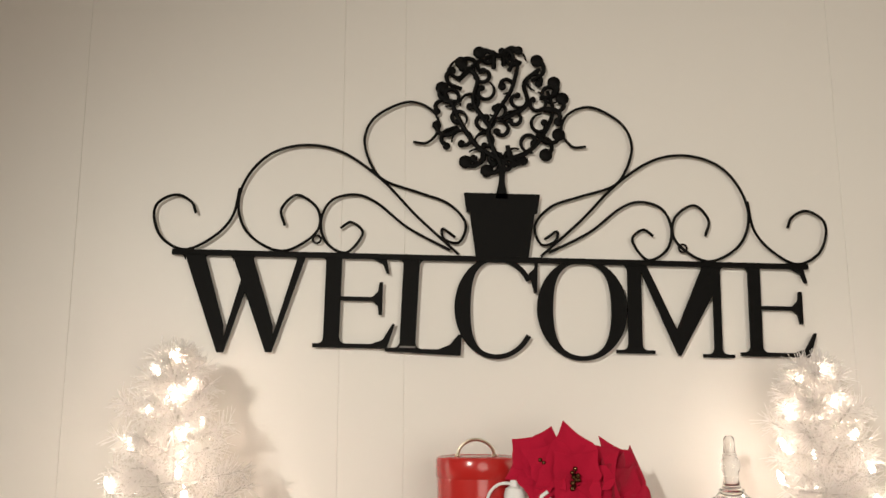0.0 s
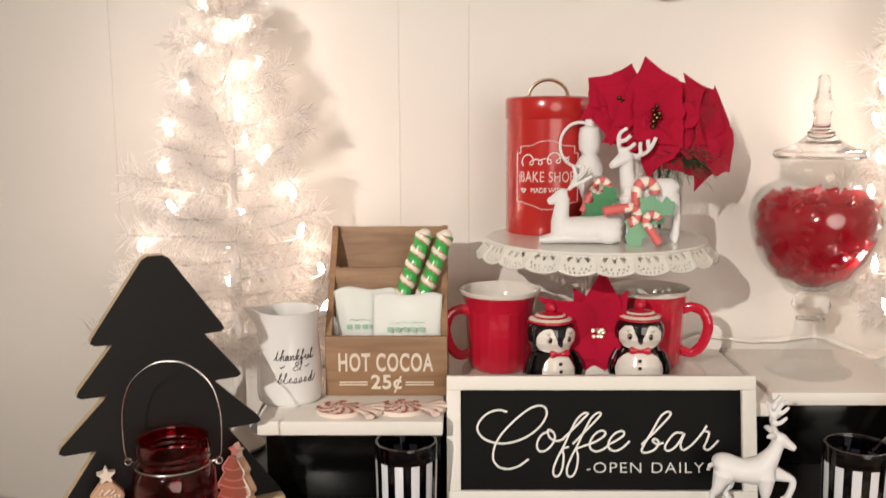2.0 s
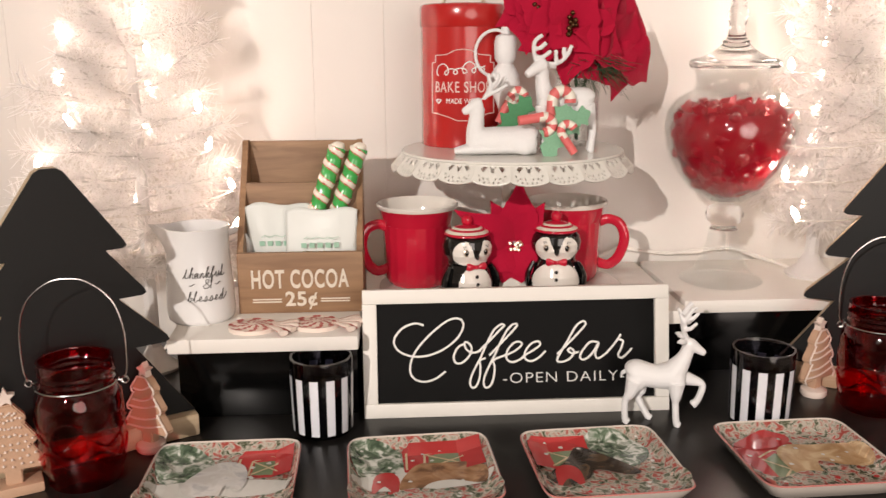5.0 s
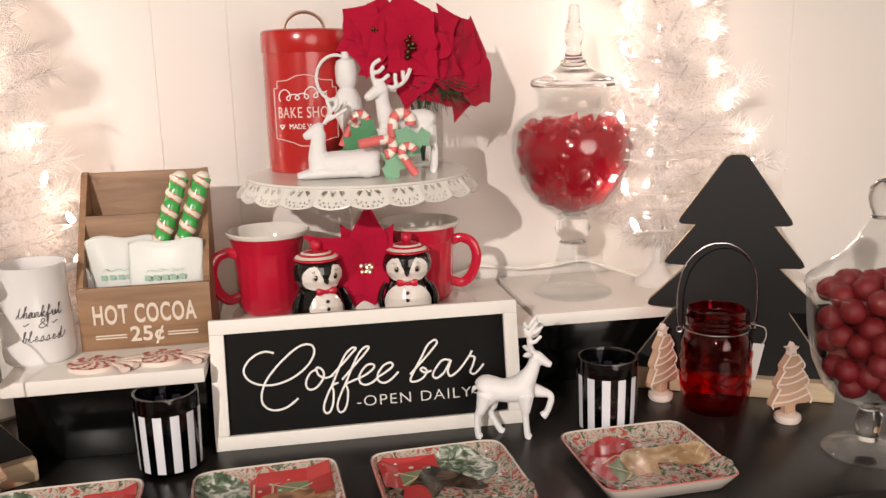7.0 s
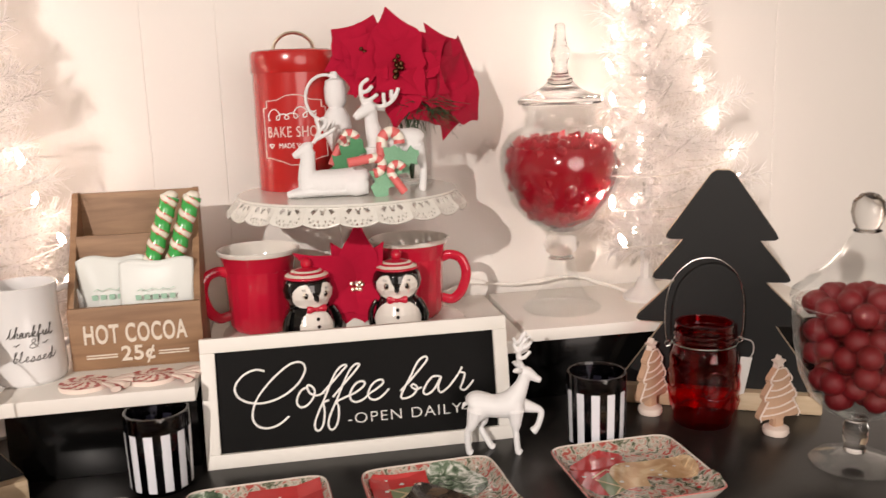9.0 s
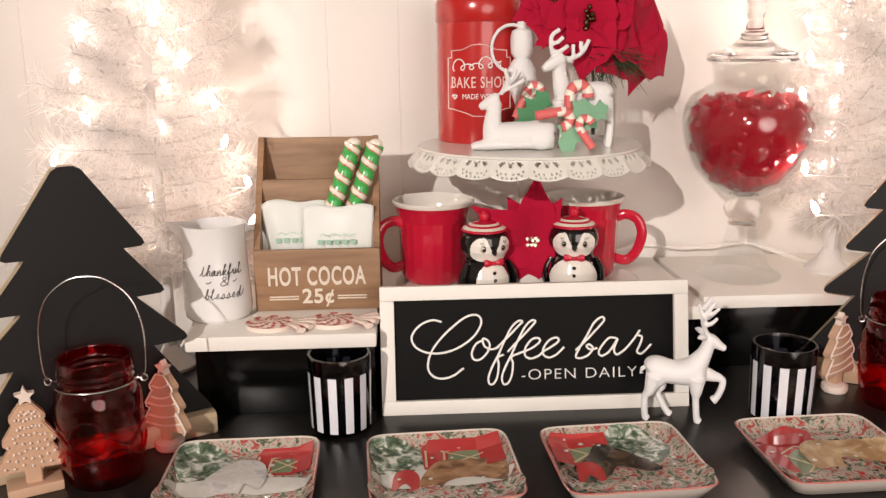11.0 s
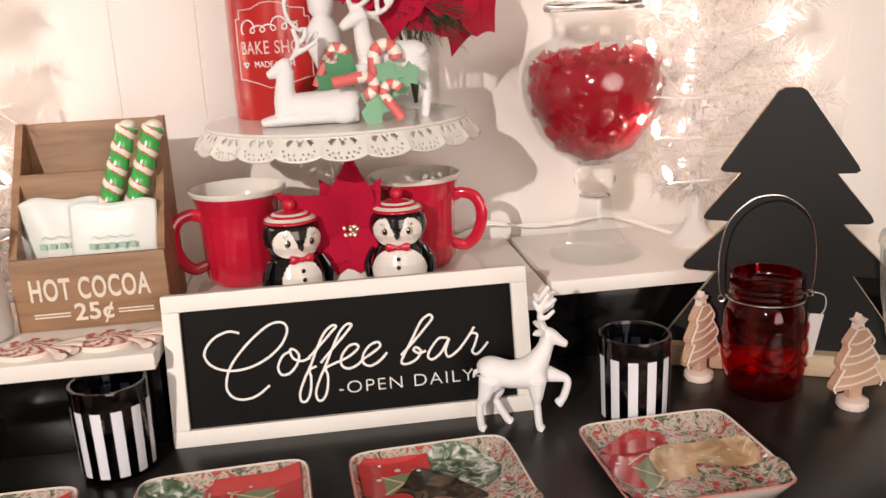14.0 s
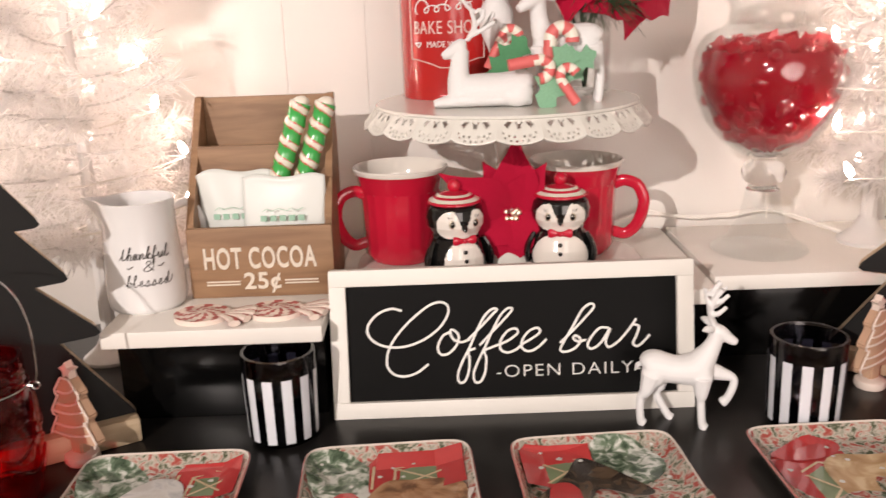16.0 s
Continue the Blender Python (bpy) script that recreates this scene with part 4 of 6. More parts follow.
def mason_jar(x, y, rz, tag, label):
    j = thing("mason_jar_lantern", pose(x, y, TOP, rz=rz), label, "jar", group="red mason jars")
    bm = bmesh.new()
    prof = [(0, 0.001), (0.031, 0), (0.0335, 0.003), (0.034, 0.012), (0.037, 0.018), (0.0388, 0.027), (0.0390, 0.078), (0.0382, 0.087), (0.0345, 0.095), (0.0330, 0.098),
            (0.0342, 0.101), (0.0328, 0.104), (0.0342, 0.107), (0.0328, 0.110), (0.0342, 0.113), (0.0330, 0.119), (0.0336, 0.121)]
    lathe(bm, shell(prof, 0.003), 48)
    part("glass", bm, G_RED, j, "translucent red glass")
    bm = bmesh.new()
    tube(bm, spline([(0.016 * math.cos(a), -0.0390 - 0.001, 0.055 + 0.016 * math.sin(a)) for a in np.linspace(0, 2 * math.pi, 13)[:-1]], 3, closed=True), 0.0012, 6, closed=True)
    part("embossing", bm, G_RED, j)
    for k in range(3):
        bm = bmesh.new()
        tube(bm, [(0.0392 * math.cos(q), 0.0392 * math.sin(q), 0.034 + 0.016 * k + 0.006 * math.sin(5 * q + 1.7 * k)) for q in np.linspace(0, 2 * math.pi, 73)[:-1]], 0.0012, 6, closed=True)
        part("moulded_scroll", bm, G_RED, j)
    bm = bmesh.new()
    tube(bm, [(0.0362 * math.cos(a), 0.0362 * math.sin(a), 0.0975) for a in np.linspace(0, 2 * math.pi, 33)[:-1]], 0.0009, 6, closed=True)
    for s in (-1, 1):
        tube(bm, [(s * 0.043 + 0.0032 * math.cos(a), 0, 0.0975 + 0.0032 * math.sin(a)) for a in np.linspace(0, 2 * math.pi, 11)[:-1]], 0.0009, 5, closed=True)
        tube(bm, [(s * 0.0345, 0, 0.0975), (s * 0.041, 0, 0.0975)], 0.0009, 5)
    part("neck_wire", bm, M_STEEL, j)
    bm = bmesh.new()
    arch = [(-0.043, 0, 0.099), (-0.046, 0, 0.112), (-0.0455, 0, 0.148), (-0.037, 0, 0.175), (-0.018, 0, 0.192), (0, 0, 0.196), (0.018, 0, 0.192), (0.037, 0, 0.175), (0.0455, 0, 0.148), (0.046, 0, 0.112), (0.043, 0, 0.099)]
    tube(bm, spline(arch, 6), 0.00085, 6)
    part("bail_handle", bm, M_STEEL, j, "bent steel wire handle")
    if tag:
        bm = bmesh.new()
        prism(bm, [(0.040, 0.022), (0.055, 0.026), (0.064, 0.070), (0.050, 0.072)], 0.0006, y0=0.012)
        g = part("paper_tag", bm, M_PAPER, j, "white paper tag", smooth=False)
        bm = bmesh.new()
        tube(bm, spline([(0.043, 0, 0.099), (0.060, 0.006, 0.092), (0.064, 0.010, 0.078), (0.058, 0.012, 0.066)], 5), 0.0006, 5)
        part("tag_string", bm, M_CABLE, j)


mason_jar(-0.259, 0.906, 3, False, "red glass mason jar with a wire handle")
mason_jar(0.568, 1.013, -6, True, "red glass mason jar with wire handle and tag")


def wrapped_sweets(name, profile, seed, x, y, z, label):
    """Red sweets in crinkled cellophane, heaped to the shape of the bowl, loose wrapper ends standing up on top."""
    rng = random.Random(seed)
    bm = bmesh.new()
    lathe(bm, [(0, profile[0][1])] + [(r - 0.0048, h) for r, h in profile[:-1]] + [(0, profile[-2][1])], 56)
    for v in bm.verts:
        v.co += Vector((rng.uniform(-1, 1), rng.uniform(-1, 1), rng.uniform(-1, 1))) * 0.0016
    for k in range(240):
        zz = rng.uniform(profile[1][1] + 0.006, profile[-1][1] - 0.004)
        lim = max(0.002, float(np.interp(zz, [p[1] for p in profile], [p[0] for p in profile])) - 0.0128)
        r = lim * math.sqrt(rng.uniform(0.80, 1.0)) if zz < profile[-3][1] else lim * math.sqrt(rng.uniform(0, 1.0))
        a = rng.uniform(0, 2 * math.pi)
        m = Matrix.Translation((r * math.cos(a), r * math.sin(a), zz)) @ Euler([rng.uniform(0, 6.3) for _ in range(3)]).to_matrix().to_4x4()
        vs = bmesh.ops.create_icosphere(bm, subdivisions=2, radius=1.0)["verts"]
        for v in vs:
            w = 1 + 0.10 * math.sin(9 * v.co.x + k) * math.cos(7 * v.co.y)
            v.co = m @ Vector((v.co.x * 0.0135 * w, v.co.y * 0.0105 * w, v.co.z * 0.0095 * w))
    for k in range(150):
        high = k < 95
        a = rng.uniform(0, 2 * math.pi)
        zz = rng.uniform(profile[-3][1] - 0.004, profile[-1][1]) if high else rng.uniform(profile[2][1], profile[-3][1])
        lim = float(np.interp(zz, [p[1] for p in profile], [p[0] for p in profile])) - 0.006
        r = lim * math.sqrt(rng.uniform(0.05, 1.0)) if high else lim * rng.uniform(0.94, 0.985)
        size = rng.uniform(0.008, 0.016) if high else rng.uniform(0.004, 0.007)
        m = Matrix.Translation((r * math.cos(a), r * math.sin(a), zz)) @ Matrix.Rotation(a, 4, "Z") @ Euler((rng.uniform(-0.9, 0.9), rng.uniform(-0.9, 0.9), rng.uniform(-0.6, 0.6))).to_matrix().to_4x4()
        g = []
        for i in range(4):
            row = []
            for j in range(4):
                p = Vector((0.0016 * (1 if (i + j) % 2 else -1) * rng.uniform(0.4, 1), (i / 3 - 0.5) * size * (0.5 + 0.5 * j / 3), (j / 3) * size * rng.uniform(0.85, 1.15)))
                row.append(bm.verts.new(m @ p))
            g.append(row)
        for i in range(3):
            for j in range(3):
                bm.faces.new((g[i][j], g[i + 1][j], g[i + 1][j + 1], g[i][j + 1])).material_index = 1
    ob = link_mesh(name, bm, [M_CANDYRED, M_CELLO])
    ob.location = (x, y, z)
    return tagged(ob, label, "candy", kind="stuff")


def apothecary_jar():
    x, y, z = 0.456, 1.195, SHELF
    j = thing("apothecary_jar", pose(x, y, z), "clear footed glass jar with a finial lid", "jar")
    bm = bmesh.new()
    lathe(bm, [(0, 0.003), (0.046, 0.003), (0.050, 0.001), (0.052, 0.003), (0.050, 0.006), (0.036, 0.014), (0.024, 0.036), (0.019, 0.058), (0.018, 0.068), (0.0, 0.0685)], 44)
    part("foot", bm, G_CLEAR, j)
    bm = bmesh.new()
    lathe(bm, [(0.0, 0.0686), (0.0175, 0.0688), (0.0145, 0.071), (0.0145, 0.074), (0.021, 0.079), (0.0235, 0.088), (0.020, 0.097), (0.013, 0.101), (0.0, 0.102)], 44)
    part("knop", bm, G_SOLID, j, "solid clear glass knop")
    bowl = [(0.010, 0.104), (0.026, 0.107), (0.046, 0.120), (0.064, 0.142), (0.076, 0.170), (0.080, 0.196), (0.077, 0.216), (0.068, 0.231), (0.054, 0.239), (0.0465, 0.2425), (0.0455, 0.246), (0.0458, 0.262), (0.049, 0.266), (0.050, 0.268)]
    bm = bmesh.new()
    lathe(bm, [(0.0, 0.104)] + shell(bowl, 0.0025), 52)
    part("bowl", bm, G_CLEAR, j)
    bm = bmesh.new()
    lathe(bm, [(0, 0.2690), (0.046, 0.2690), (0.0525, 0.2695), (0.0545, 0.2730), (0.0535, 0.2775), (0.050, 0.2800), (0.042, 0.2815), (0.031, 0.2860), (0.021, 0.2930), (0.0155, 0.2985), (0.0165, 0.3010), (0.0125, 0.3035),
               (0.0105, 0.3080), (0.0092, 0.3180), (0.0098, 0.3225), (0.0120, 0.3270), (0.0130, 0.3325), (0.0115, 0.3385), (0.0085, 0.3420), (0.0095, 0.3450), (0.0078, 0.3480), (0.0070, 0.3600), (0.0068, 0.3660), (0.0045, 0.3690), (0, 0.3697)], 44)
    part("lid", bm, G_SOLID, j, "clear glass lid with turned finial")
    fill = [(0.022, 0.112), (0.043, 0.124), (0.061, 0.146), (0.073, 0.172), (0.077, 0.194), (0.0745, 0.208), (0.069, 0.216), (0.062, 0.222)]
    wrapped_sweets("wrapped_candy", fill, 4, x, y, z, "red wrapped candies heaped in the glass jar")


apothecary_jar()


def globe_jar():
    x, y, z = 0.664, 0.868, TOP

    def prof(pts):
        return [(r * 0.91, h * 1.022) for r, h in pts]

    j = thing("lidded_goblet_jar", pose(x, y, z), "clear footed glass jar with ball knob lid", "jar")
    bm = bmesh.new()
    lathe(bm, prof([(0, 0.002), (0.046, 0.0), (0.048, 0.002), (0.044, 0.005), (0.020, 0.010), (0.0125, 0.0135), (0, 0.0137)]), 44)
    part("foot", bm, G_CLEAR, j)
    bm = bmesh.new()
    lathe(bm, prof([(0, 0.0138), (0.012, 0.0139), (0.0115, 0.022), (0.0135, 0.026), (0.0135, 0.040), (0.011, 0.046), (0.016, 0.050), (0.0, 0.051)]), 44)
    part("stem", bm, G_SOLID, j, "solid clear glass stem")
    bowl = prof([(0.012, 0.051), (0.032, 0.056), (0.052, 0.072), (0.064, 0.096), (0.070, 0.126), (0.073, 0.158), (0.0735, 0.168)])
    bm = bmesh.new()
    lathe(bm, [(0.0, 0.0531)] + shell(bowl, 0.0025), 52)
    part("bowl", bm, G_CLEAR, j)
    bm = bmesh.new()
    lid = prof([(0.074, 0.169), (0.076, 0.172), (0.074, 0.178), (0.058, 0.192), (0.040, 0.204), (0.026, 0.218), (0.018, 0.232), (0.014, 0.238)])
    lathe(bm, lid, 48)
    cover = part("lid", bm, G_CLEAR, j, "clear domed glass lid")
    bm = bmesh.new()
    lathe(bm, prof([(0, 0.2385), (0.013, 0.2385), (0.015, 0.240), (0.012, 0.243), (0.0150, 0.248), (0.0178, 0.258), (0.0160, 0.269), (0.009, 0.2755), (0, 0.2775)]), 36)
    part("knob", bm, G_SOLID, cover, "solid glass ball knob")
    rng = random.Random(11)
    bm = bmesh.new()
    placed = []
    for k in range(5000):
        zz = rng.uniform(0.069, 0.182)
        lim = float(np.interp(zz, [p[1] for p in bowl], [p[0] for p in bowl])) - 0.0155
        if zz > 0.166:
            lim -= (zz - 0.166) * 1.2
        r, a = lim * math.sqrt(rng.uniform(0, 1)), rng.uniform(0, 6.3)
        p = Vector((r * math.cos(a), r * math.sin(a), zz))
        if all((p - q).length > 0.0205 for q in placed):
            placed.append(p)
            ball(bm, p, 0.0128, sub=2)
    ob = link_mesh("red_balls", bm, M_BERRY)
    ob.location = (x, y, z)
    tagged(ob, "dark red frosted balls filling the glass jar", "decoration", kind="stuff")


globe_jar()

# ---- mugs, tray and penguin shakers ----
TRAY = SHELF + 0.010


def tray():
    bm = bmesh.new()
    w, d, n = 0.150, 0.085, 64
    rings = []
    for s, z in ((0.94, 0.0), (1.0, 0.006), (1.0, 0.0085), (0.985, 0.009), (0.955, 0.0075), (0.90, 0.0075)):
        ring = []
        for i in range(n):
            a = 2 * math.pi * i / n
            ca, sa = math.cos(a), math.sin(a)
            ring.append(bm.verts.new((w * s * math.copysign(abs(ca) ** 0.6, ca), d * s * math.copysign(abs(sa) ** 0.6, sa), z)))
        rings.append(ring)
    for a, b in zip(rings, rings[1:]):
        for i in range(n):
            bm.faces.new((a[i], a[(i + 1) % n], b[(i + 1) % n], b[i]))
    bm.faces.new(rings[-1])
    bm.faces.new(rings[0][::-1])
    solid("serving_tray", bm, M_CREAM, pose(0.168, 1.165, SHELF), "shallow white serving tray under the mugs", "tray")


tray()


def mug(x, y, turn, label):
    z = SHELF + 0.0085
    u = thing("red_mug", pose(x, y, z, rz=turn), label, "mug", group="red mugs")
    bm = bmesh.new()
    R, H = 0.050, 0.101
    lathe(bm, [(0, 0.001), (0.034, 0.0), (0.037, 0.003), (0.041, 0.010), (0.0415, 0.05), (0.0428, 0.076)], 96, 0, flute=0.009, flutes=22)
    lathe(bm, [(0.0428, 0.076), (0.0452, 0.087), (0.0482, 0.095)], 96, 0)
    lathe(bm, [(0.0482, 0.095), (R, 0.0972), (R + 0.0005, 0.0998), (R - 0.001, H), (R - 0.0035, 0.0990), (0.0415, 0.082), (0.039, 0.012), (0.0, 0.008)], 96, 1)
    bmesh.ops.remove_doubles(bm, verts=bm.verts[:], dist=1e-5)
    part("cup", bm, [M_RED, M_CREAM], u, "fluted red cup, cream inside")
    bm = bmesh.new()
    loop = [(0.040, 0, 0.074), (0.052, 0, 0.078), (0.066, 0, 0.072), (0.072, 0, 0.054), (0.066, 0, 0.032), (0.054, 0, 0.020), (0.040, 0, 0.022)]
    tube(bm, spline(loop, 6), 0.0062, 12, flat=0.62, up=(0, 1, 0))
    part("handle", bm, M_RED, u)


mug(0.066, 1.190, 200, "glossy red fluted mug with cream inside")
mug(0.254, 1.196, -16, "glossy red fluted mug on the tray")


def penguin(x, y, turn, white, label):
    t = thing("penguin_shaker", pose(x, y, SHELF + 0.0085, rz=turn), label, "shaker", group="penguin shakers")
    bm = bmesh.new()
    prof = [(0, 0.0), (0.025, 0.0), (0.029, 0.004), (0.0318, 0.014), (0.0312, 0.026), (0.0275, 0.037), (0.0235, 0.0435), (0.0245, 0.049), (0.0285, 0.056), (0.0295, 0.064), (0.0275, 0.073), (0.021, 0.080), (0.0, 0.083)]
    fine = []
    for p, q in zip(prof, prof[1:]):
        for k in range(8):
            fine.append((p[0] + (q[0] - p[0]) * k / 8, p[1] + (q[1] - p[1]) * k / 8))
    fine.append(prof[-1])
    lathe(bm, fine, 150, 0)
    for f in bm.faces:
        c = f.calc_center_median()
        if c.y >= 0:
            continue
        xx, zz = c.x, c.z
        belly = (xx / white) ** 2 + ((zz - 0.019) / 0.0245) ** 2 < 1
        cheek = ((abs(xx) - 0.0118) / 0.0125) ** 2 + ((zz - 0.0595) / 0.0140) ** 2 < 1 or (xx / 0.017) ** 2 + ((zz - 0.0510) / 0.0068) ** 2 < 1
        peak = zz > 0.0555 and abs(xx) < 0.0018 + (zz - 0.0555) * 0.42
        if belly or (cheek and not peak):
            f.material_index = 1
    part("body", bm, [M_GLAZEBLACK, M_CREAM], t, "glossy black body with a cream front")
    for sd in (-1, 1):
        bm = bmesh.new()
        tube(bm, spline([(sd * 0.0255, -0.010, 0.042), (sd * 0.0310, -0.011, 0.031), (sd * 0.0330, -0.012, 0.021), (sd * 0.0320, -0.014, 0.012)], 5), [0.0035 + 0.0030 * math.sin(k / 15 * 3.0) for k in range(16)], 10, flat=0.6, up=(sd, 0, 0))
        part("wing", bm, M_GLAZEBLACK, t, "glossy black wing")
        bm = bmesh.new()
        ball(bm, (sd * 0.0118, -0.0268, 0.0610), 0.0037, 2, 2, (0.9, 0.35, 1.15))
        ball(bm, (sd * 0.0116, -0.0277, 0.0610), 0.0026, 0, 2, (0.9, 0.4, 1.2))
        ball(bm, (sd * 0.0116 - 0.0009, -0.0288, 0.0622), 0.0008, 1, 1)
        for k in range(3):
            tube(bm, [(sd * (0.0095 + 0.0022 * k), -0.0262, 0.0660), (sd * (0.0100 + 0.0028 * k), -0.0258, 0.0690)], 0.00035, 4, 0)
        part("eye", bm, [M_GLAZEBLACK, M_CREAM, M_BRASS], t, "painted gold-ringed eye")
    bm = bmesh.new()
    tube(bm, [(0, -0.0265, 0.0580), (0, -0.0305, 0.0555), (0, -0.0325, 0.0535)], [0.0038, 0.0026, 0.0007], 10)
    part("beak", bm, M_GLAZEBLACK, t)
    bm = bmesh.new()
    for sd in (-1, 1):
        tube(bm, [(0, -0.0270, 0.0440), (sd * 0.004, -0.0280, 0.0443), (sd * 0.0085, -0.0278, 0.0447), (sd * 0.0115, -0.0268, 0.0448)], [0.0018, 0.0028, 0.0046, 0.0040], 10, flat=0.5, up=(0, 1, 0))
    ball(bm, (0, -0.0288, 0.0440), 0.0026, sub=2)
    part("bow_tie", bm, M_RED, t, "red glazed bow tie")
    for zz, yy in ((0.0330, -0.0302), (0.0245, -0.0320)):
        bm = bmesh.new()
        ball(bm, (0, yy, zz), 0.0022, sub=2, scale=(1, 0.5, 1))
        part("button", bm, M_GLAZEBLACK, t, "black button")
    bm = bmesh.new()
    hat = [(0.0200, 0.0755, 0), (0.0262, 0.0772, 0), (0.0268, 0.0790, 0), (0.0250, 0.0802, 1), (0.0222, 0.0816, 1), (0.0205, 0.0826, 0), (0.0180, 0.0846, 1), (0.0150, 0.0862, 0), (0.0090, 0.0884, 0), (0.0, 0.0892, 0)]
    for (r0, z0, k), (r1, z1, _) in zip(hat, hat[1:]):
        lathe(bm, [(r0, z0), ((r0 + r1) / 2 + 0.0004, (z0 + z1) / 2), (r1, z1)], 40, k)
    bmesh.ops.remove_doubles(bm, verts=bm.verts[:], dist=1e-5)
    cap = part("hat", bm, [M_RED, M_STICKWHITE], t, "red and white striped hat")
    bm = bmesh.new()
    ball(bm, (0, 0, 0.0935), 0.0066, sub=3, scale=(1, 1, 1.05))
    part("pompom", bm, M_RED, cap)


penguin(0.121, 1.112, 18, 0.0205, "ceramic penguin shaker with red hat and bow tie")
penguin(0.2275, 1.126, -8, 0.0275, "white-fronted ceramic penguin shaker with striped red hat")

# ---- poinsettias ----


def petal(bm, base, direction, up, length, width, curl, index=0, lobes=0.0):
    """A broad bract with a sharp tip, folded along its midrib; lobes give the edge its corners."""
    d = Vector(direction).normalized()
    u = Vector(up)
    u = (u - d * u.dot(d)).normalized()
    s = d.cross(u)
    rows = []
    n = 13
    for i in range(n):
        t = i / (n - 1)
        w = width * ((math.sin(min(1.0, t / 0.46) * math.pi / 2) ** 0.8) if t < 0.46 else max(0.0, 1 - (t - 0.46) / 0.54) ** 1.1) + 0.0004
        side = [w, w]
        for e in (0, 1):
            corner = abs(t - (0.58 if e else 0.66))
            side[e] *= 1 + lobes * max(0.0, 1 - corner / 0.12) - 0.5 * lobes * max(0.0, 1 - abs(t - 0.8) / 0.12)
        c = Vector(base) + d * length * t + u * (curl * length * t * t + 0.09 * length * math.sin(t * 3))
        rows.append([bm.verts.new(c + s * (side[0] if k < 0 else side[1]) * k + u * (0.20 * w * abs(k) + 0.03 * w * math.sin(7 * t + 3 * k))) for k in (-1, -0.6, -0.25, 0, 0.25, 0.6, 1)])
    for a, b in zip(rows, rows[1:]):
        for k in range(6):
            bm.faces.new((a[k], a[k + 1], b[k + 1], b[k])).material_index = index


def flower(parent, c, facing, size, seed, count=6, start=0.0, centre=True):
    rng = random.Random(seed)
    f = Vector(facing).normalized()
    a2 = (Vector((0, 0, 1)) - f * f.z).normalized()
    a1 = a2.cross(f)
    for ring, (n, lean, sc) in enumerate(((count, 0.10, 1.0), (count - 2, 0.34, 0.66))):
        for k in range(n):
            a = start + 2 * math.pi * (k + 0.5 * ring) / n + rng.uniform(-0.14, 0.14)
            d = a1 * math.cos(a) + a2 * math.sin(a) + f * (lean + rng.uniform(-0.10, 0.10))
            bm = bmesh.new()
            petal(bm, Vector(c) + f * 0.003 * ring, d, f, size * sc * rng.uniform(0.92, 1.14), size * sc * rng.uniform(0.46, 0.54), rng.uniform(-0.30, 0.0), lobes=rng.uniform(0.08, 0.30))
            part("petal", bm, M_PETAL, parent)
    if not centre:
        return
    bm = bmesh.new()
    for k in range(13):
        u, v = rng.uniform(-0.0055, 0.0055), rng.uniform(-0.013, 0.013)
        p = Vector(c) + a1 * u + a2 * v + f * rng.uniform(0.008, 0.014)
        ball(bm, p, rng.uniform(0.0022, 0.0034), sub=2)
        tube(bm, [Vector(c) + f * 0.002, p], 0.0007, 4)
    part("stamens", bm, M_STAMEN, parent, "dark gold bead flower centre")


def poinsettia_vase():
    z = 1.0805
    v = thing("poinsettia_arrangement", pose(0.258, 1.172, z), "red velvet poinsettias in a clear glass vase", "flowers")
    bm = bmesh.new()
    lathe(bm, [(0, 0.003)] + shell([(0.024, 0.0), (0.026, 0.003), (0.027, 0.05), (0.027, 0.088)], 0.002), 40)
    part("vase", bm, G_CLEAR, v, "clear glass cylinder vase")
    flower(v, (-0.017, -0.036, 0.138), (-0.02, -1, 0.10), 0.064, 21, 6, -math.pi / 2)
    flower(v, (-0.055, -0.020, 0.153), (-0.25, -0.8, 0.45), 0.049, 22, 6, 0.3)
    flower(v, (0.040, -0.008, 0.118), (0.70, -0.78, 0.0), 0.070, 23, 7, -0.75, False)
    bm = bmesh.new()
    for c in ((-0.017, -0.034, 0.137), (-0.054, -0.019, 0.155), (0.038, -0.006, 0.117)):
        tube(bm, spline([c, (c[0] * 0.3, c[1] * 0.3, 0.085), (0, 0, 0.006)], 5), 0.0018, 6)
    part("stems", bm, M_GREEN, v)
    rng = random.Random(2)
    bm = bmesh.new()
    for k in range(130):
        p = Vector((rng.uniform(-0.012, 0.03), rng.uniform(-0.04, -0.02), rng.uniform(0.085, 0.11)))
        d = Vector((rng.uniform(-0.6, 1.0), rng.uniform(-1, 0), rng.uniform(-1, 0.1))).normalized()
        tube(bm, [p, p + d * rng.uniform(0.022, 0.045)], [0.0006, 0.0002], 3)
    part("pine_sprig", bm, M_GREEN, v, "dark green pine sprig")


